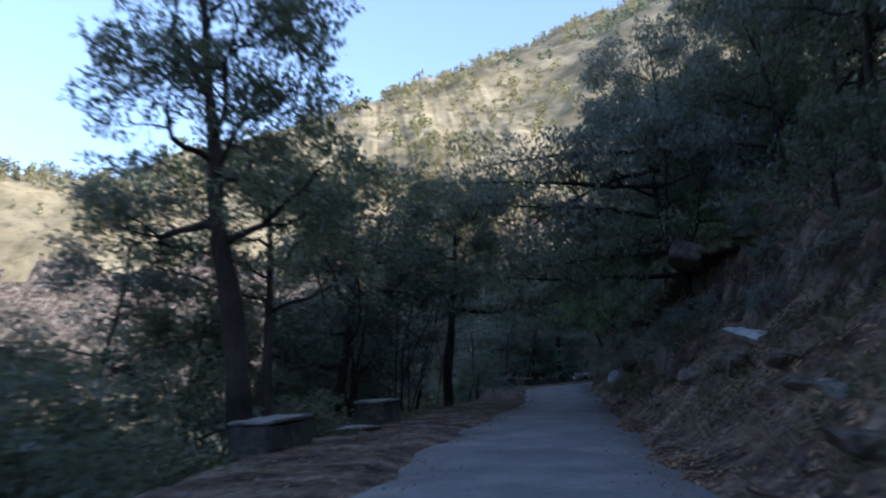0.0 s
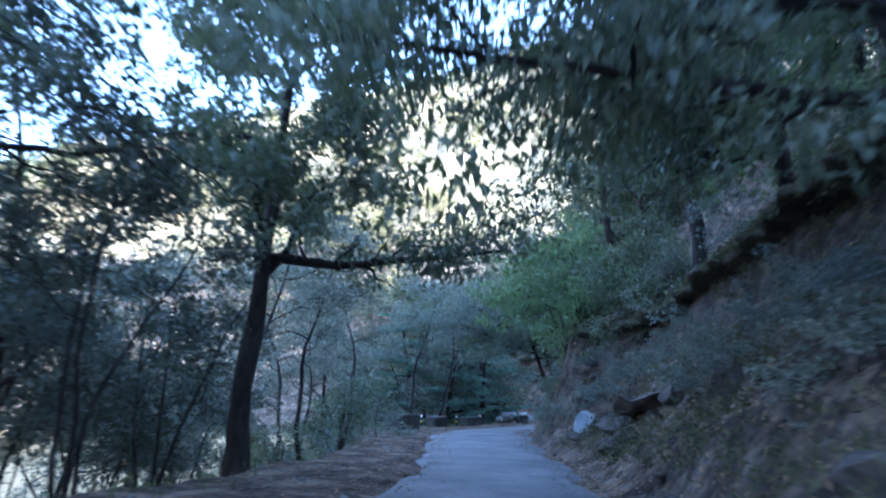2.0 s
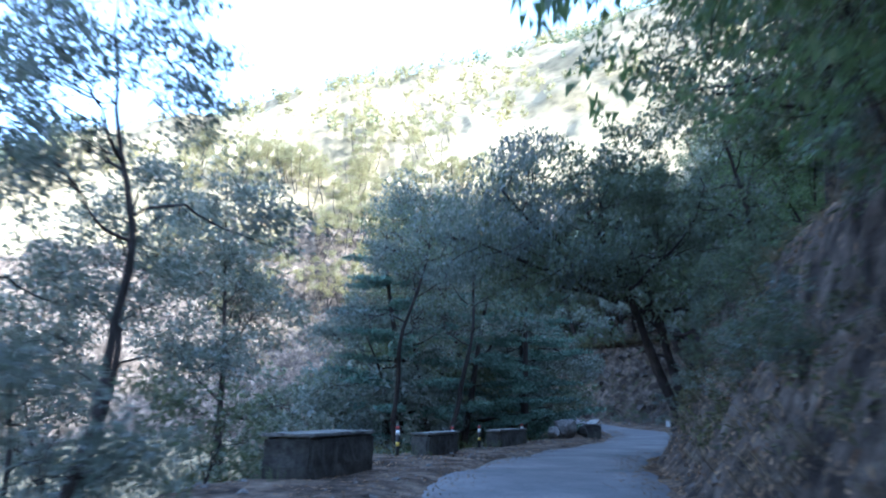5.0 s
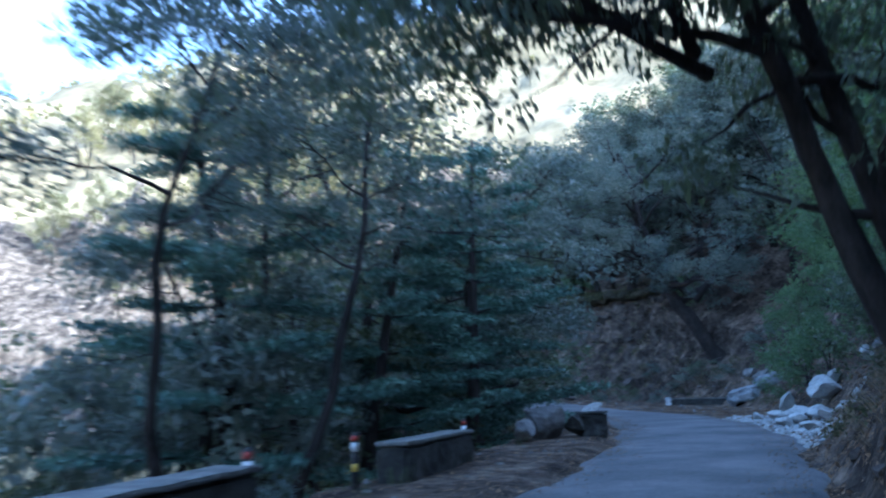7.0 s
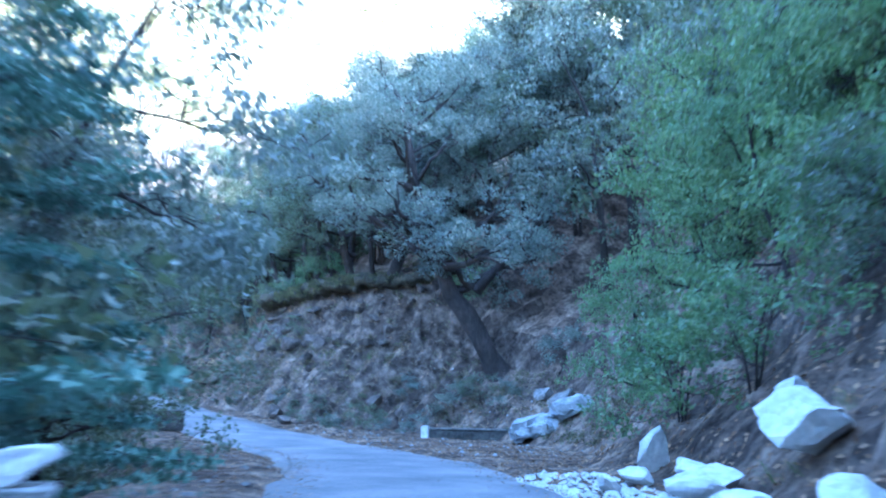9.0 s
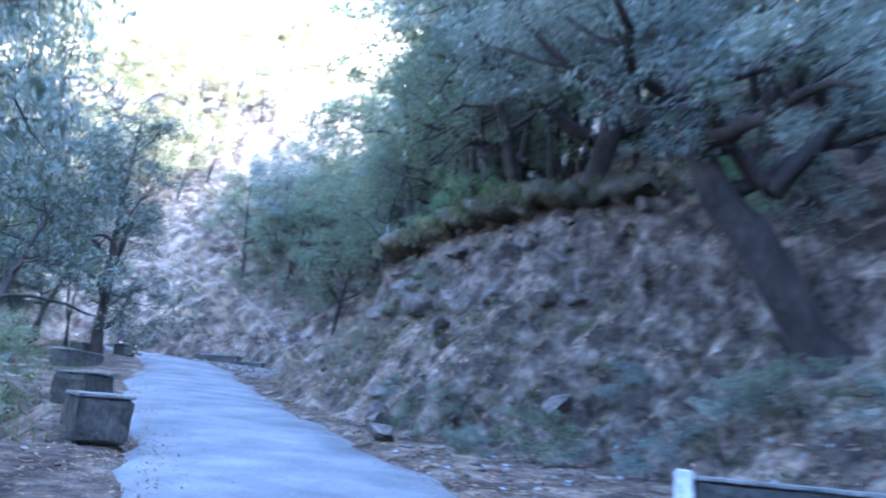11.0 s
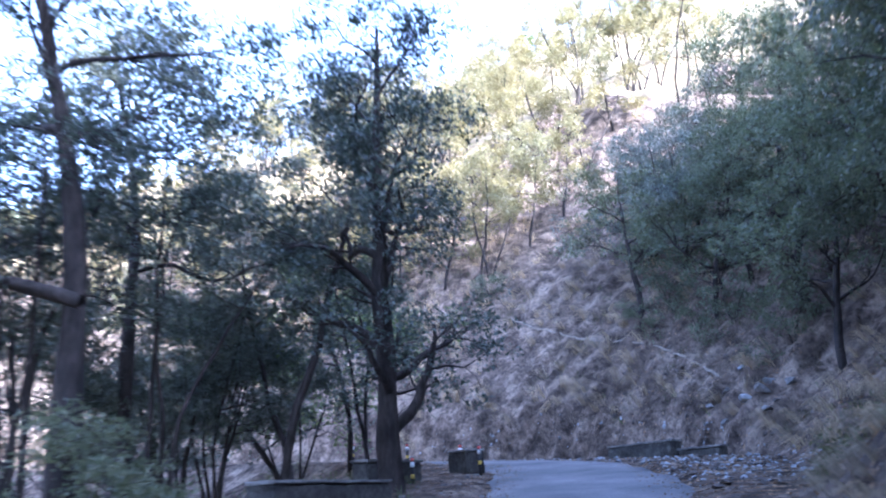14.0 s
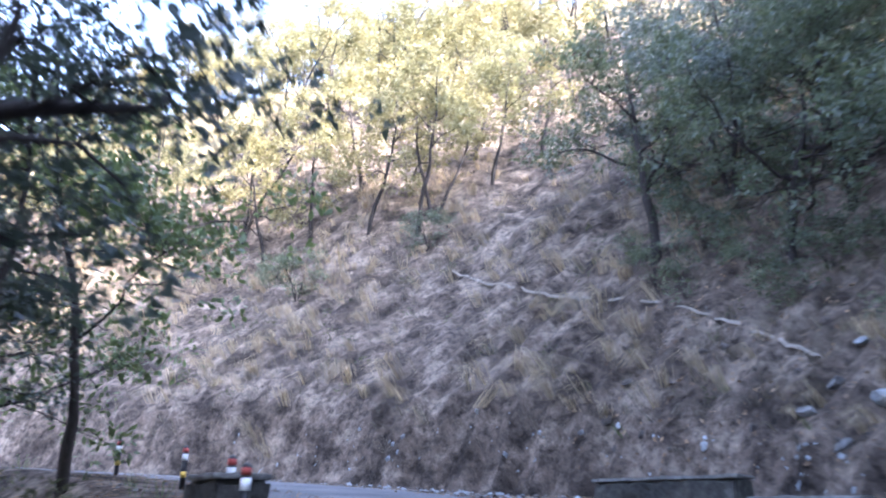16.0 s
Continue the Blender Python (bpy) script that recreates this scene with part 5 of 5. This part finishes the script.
# uphill side
for s in np.arange(54, 168, 4.2):
    lip = float(np.interp(s, BANK[:, 0], BANK[:, 2]))
    if not 117 < s < 137:
        if s > 140:
            plant(GREEN, s + rng.uniform(-1.5, 1.5), lip + 3.0 + rng.uniform(-0.6, 1.0), rng.uniform(0.75, 1.0))
        elif not 100 < s < 117 or rng.random() < 0.5:
            plant(NEAR, s + rng.uniform(-1.5, 1.5), lip + 2.2 + rng.uniform(-0.6, 1.0), rng.uniform(0.85, 1.15), kind=rng.choice((0, 1, 2, 3, 3, 4)))
    plant(FAR, s + rng.uniform(-2, 2), lip + 6.5 + rng.uniform(-1.5, 1.5), rng.uniform(0.9, 1.25))
    if s > 136 or rng.random() < 0.5:
        plant(FAR, s + rng.uniform(-2, 2), lip + 12 + rng.uniform(-2.5, 2.5), rng.uniform(0.9, 1.25))
    if s > 136:
        plant(FAR, s + rng.uniform(-2, 2), lip + 19 + rng.uniform(-2.5, 2.5), rng.uniform(1.0, 1.3))
for s in np.arange(56, 162, 3.2):
    lip = float(np.interp(s, BANK[:, 0], BANK[:, 2]))
    if not 116 < s < 138:
        plant(SHRUB, s + rng.uniform(-1, 1), lip + rng.uniform(-0.4, 1.0), rng.uniform(0.6, 1.05))
for s in np.arange(106, 117, 2.6):
    lip = float(np.interp(s, BANK[:, 0], BANK[:, 2]))
    plant(SHRUB, s, lip - 0.2 + rng.uniform(-0.3, 0.4), rng.uniform(0.7, 1.0), kind=rng.choice((0, 1, 1)))
for s in (119, 122.5, 126, 129.5, 133):
    plant(NEAR, s, 7.4 + rng.uniform(-0.4, 0.8), rng.uniform(0.95, 1.2), kind=rng.choice((0, 1, 2)))
for s in np.arange(78, 114, 1.3):
    lip = float(np.interp(s, BANK[:, 0], BANK[:, 2]))
    plant(SHRUB, s, lip - 0.9 + rng.uniform(-0.9, 0.6), rng.uniform(0.35, 0.6), kind=2)
for k in range(30):
    plant(SHRUB, rng.uniform(184, 204), rng.uniform(4.6, 7.6), rng.uniform(0.16, 0.34), kind=rng.choice((0, 2, 2)))
for x, y in ((40.4, 114.6), (42.4, 115.8), (44.4, 111.4), (39.6, 125.4)):
    put(SHRUB, x, y, rng.uniform(0.35, 0.55), kind=rng.choice((0, 2)))
for s in np.arange(117, 140, 1.7):
    lip = float(np.interp(s, BANK[:, 0], BANK[:, 2]))
    plant(SHRUB, s, lip - 0.6 + rng.uniform(-0.5, 0.7), rng.uniform(0.3, 0.5), kind=rng.choice((0, 2)))
for x, y, sz in ((39.2, 114.2, 0.45), (41.2, 112.6, 0.5), (43.6, 113.0, 0.7), (44.6, 109.6, 0.5), (46.6, 107.6, 0.8)):
    put(SHRUB, x, y, sz, kind=rng.choice((0, 2)))
put(SLIM, 22.6, 118.5, 1.0, kind=2)
for s in np.arange(166, 216, 3.8):
    lip = float(np.interp(s, BANK[:, 0], BANK[:, 2]))
    if not 172 < s < 185:
        plant(NEAR, s + rng.uniform(-1, 1), lip + 2.6 + rng.uniform(-0.6, 1.4), rng.uniform(0.85, 1.1), kind=rng.choice((0, 1, 3)))
        plant(SHRUB, s + rng.uniform(-1, 1), lip + 0.8 + rng.uniform(-0.3, 1.0), rng.uniform(0.5, 0.9))
    for d in (6.5, 11, 17, 24):
        plant(SLIM if d < 12 and 180 < s < 206 else FAR, s + rng.uniform(-2, 2), lip + d + rng.uniform(-2, 2), rng.uniform(1.15, 1.5))
for x, y, sz in ((36.9, 91.2, 0.8), (35.6, 88.2, 0.8), (36.2, 86.0, 0.7), (35.2, 83.8, 0.7)):
    put(SHRUB, x, y, sz, kind=1)
for x, y, sz in ((41.6, 97.4, 0.6), (41.6, 94.5, 0.75), (38.6, 89.5, 0.6)):
    put(GREEN, x, y, sz)

for x, y, sz in ((50.6, 115.6, 1.4), (51.5, 110.0, 1.4), (48.6, 124.5, 1.3), (53.0, 120.0, 1.5), (43.8, 128.4, 1.5), (42.8, 131.8, 1.2), (45.2, 134.5, 1.55)):
    put(NEAR, x, y, sz, kind=3)
for x, y, sz in ((40.4, 91.0, 0.8), (43.2, 94.0, 0.95), (38.6, 86.5, 0.75), (41.6, 88.0, 0.95), (46.4, 97.6, 1.05), (44.5, 91.0, 1.05)):
    put(GREEN, x, y, sz)

for x, y, sz in ((41.6, 137.2, 1.25), (43.4, 140.5, 1.35), (42.4, 144.4, 1.1), (45.2, 147.0, 1.3), (42.6, 150.4, 1.0), (46.6, 142.6, 1.4), (47.6, 151.4, 1.3), (41.0, 141.0, 0.9)):
    put(NEAR, x, y, sz, kind=rng.choice((0, 1, 3)))

# the grassy spur at the last bend
for x, y in ((19.8, 175.0), (22.7, 174.0), (23.3, 174.6), (26.1, 176.8), (13.5, 176.2), (16.0, 176.5), (28.6, 180.6), (11.0, 178.0), (18.0, 179.0), (30.5, 184.0), (24.5, 181.0), (8.0, 176.5), (5.0, 180.0), (21.0, 184.0), (27.0, 188.0), (14.0, 184.0), (33.5, 188.0), (1.0, 177.0), (-3.0, 181.0), (9.0, 187.0), (17.0, 190.0), (24.0, 193.0), (31.0, 196.0), (3.0, 190.0), (37.0, 194.0), (-6.0, 175.0)):
    put(THIN, x, y, rng.uniform(0.75, 1.0))
# sunlit trees on the slope across the clearing
for k in range(34):
    put(THIN, rng.uniform(-34, 1), rng.uniform(78, 132), rng.uniform(0.6, 0.95))
for k in range(40):
    bx, by = at_road(rng.uniform(126, 156), rng.uniform(-36, -13))
    put(THIN, bx, by, rng.uniform(0.28, 0.5))
for k in range(7):
    plant(SHRUB, 121 + 2.2 * k, rng.uniform(-9.0, -7.4), rng.uniform(0.6, 0.8), kind=2)
for k in range(70):
    put(THIN, rng.uniform(-22, 46), rng.uniform(182, 226), rng.uniform(0.8, 1.1))
for x, y in ((33.2, 163.6), (35.8, 164.2), (36.6, 160.9), (38.6, 161.4), (40.0, 157.6), (39.2, 164.5), (42.5, 160.5), (34.5, 167.0), (37.5, 168.5), (42.0, 166.5), (40.0, 153.5), (43.5, 155.5), (45.0, 163.0), (41.0, 171.0), (46.0, 168.0)):
    put(NEAR, x, y, rng.uniform(0.8, 1.0), kind=rng.choice((0, 1, 2, 4)))
for x, y in ((33.0, 162.6), (34.6, 163.0), (35.6, 160.8), (37.2, 159.6), (39.0, 156.5), (23.5, 172.5), (17.5, 171.5), (15.0, 174.5)):
    put(SHRUB, x, y, rng.uniform(0.5, 0.8), kind=0)

for g in (NEAR, GREEN, SHRUB, FAR, THIN, SLIM):
    for k in g:
        if k.name not in USED:
            put([k], *at_road(40 + 4 * g.index(k), 12), 0.9, kind=0)


# ---- growth on the far mountainsides ----
def far_growth(name, count, box, big, mat, seed, label, fade=0.0):
    r = np.random.RandomState(seed)
    x, y = r.uniform(box[0], box[1], count), r.uniform(box[2], box[3], count)
    keep = wavy(x * 0.16, y * 0.16, seed, 5) > fade
    x, y = x[keep], y[keep]
    s, d, _ = lie(x, y)
    keep = (d > 24) | (d < -34)
    x, y = x[keep], y[keep]
    z = height(x, y)
    n, per = len(x), 26
    sz = big * r.uniform(0.5, 1.3, n)
    g = r.normal(size=(n, per, 3))
    g /= np.linalg.norm(g, axis=2)[..., None]
    pos = np.stack([x, y, z], 1)[:, None] + g * (sz[:, None] * r.uniform(0.3, 1, (n, per)))[..., None] * np.array([0.55, 0.55, 1.0]) + np.array([0, 0, 0.85]) * sz[:, None, None]
    a, b = r.normal(size=(n, per, 3)), r.normal(size=(n, per, 3))
    ln = sz[:, None, None] * 0.42
    a = a / np.linalg.norm(a, axis=2)[..., None] * ln
    b = b / np.linalg.norm(b, axis=2)[..., None] * ln
    V = np.stack([pos - a * 0.5, pos + a * 0.5, pos + b], 2).reshape(-1, 3)
    return tagged(mesh_ob(name, V, np.arange(len(V)).reshape(-1, 3), mat), label, "woods", kind="stuff")


far_growth("woods", 3000, (-190, 190, 228, 560), 2.6, LEAF_SUN, 3, "sunlit thin woods on the far mountainside", 0.05)
far_growth("woods", 2600, (-330, -50, -60, 330), 2.6, LEAF_SUN, 4, "sunlit thin woods across the valley", -0.1)
far_growth("woods", 900, (-190, 190, 232, 460), 3.2, LEAF_OAK, 8, "darker oaks in the folds of the far mountainside", 0.2)
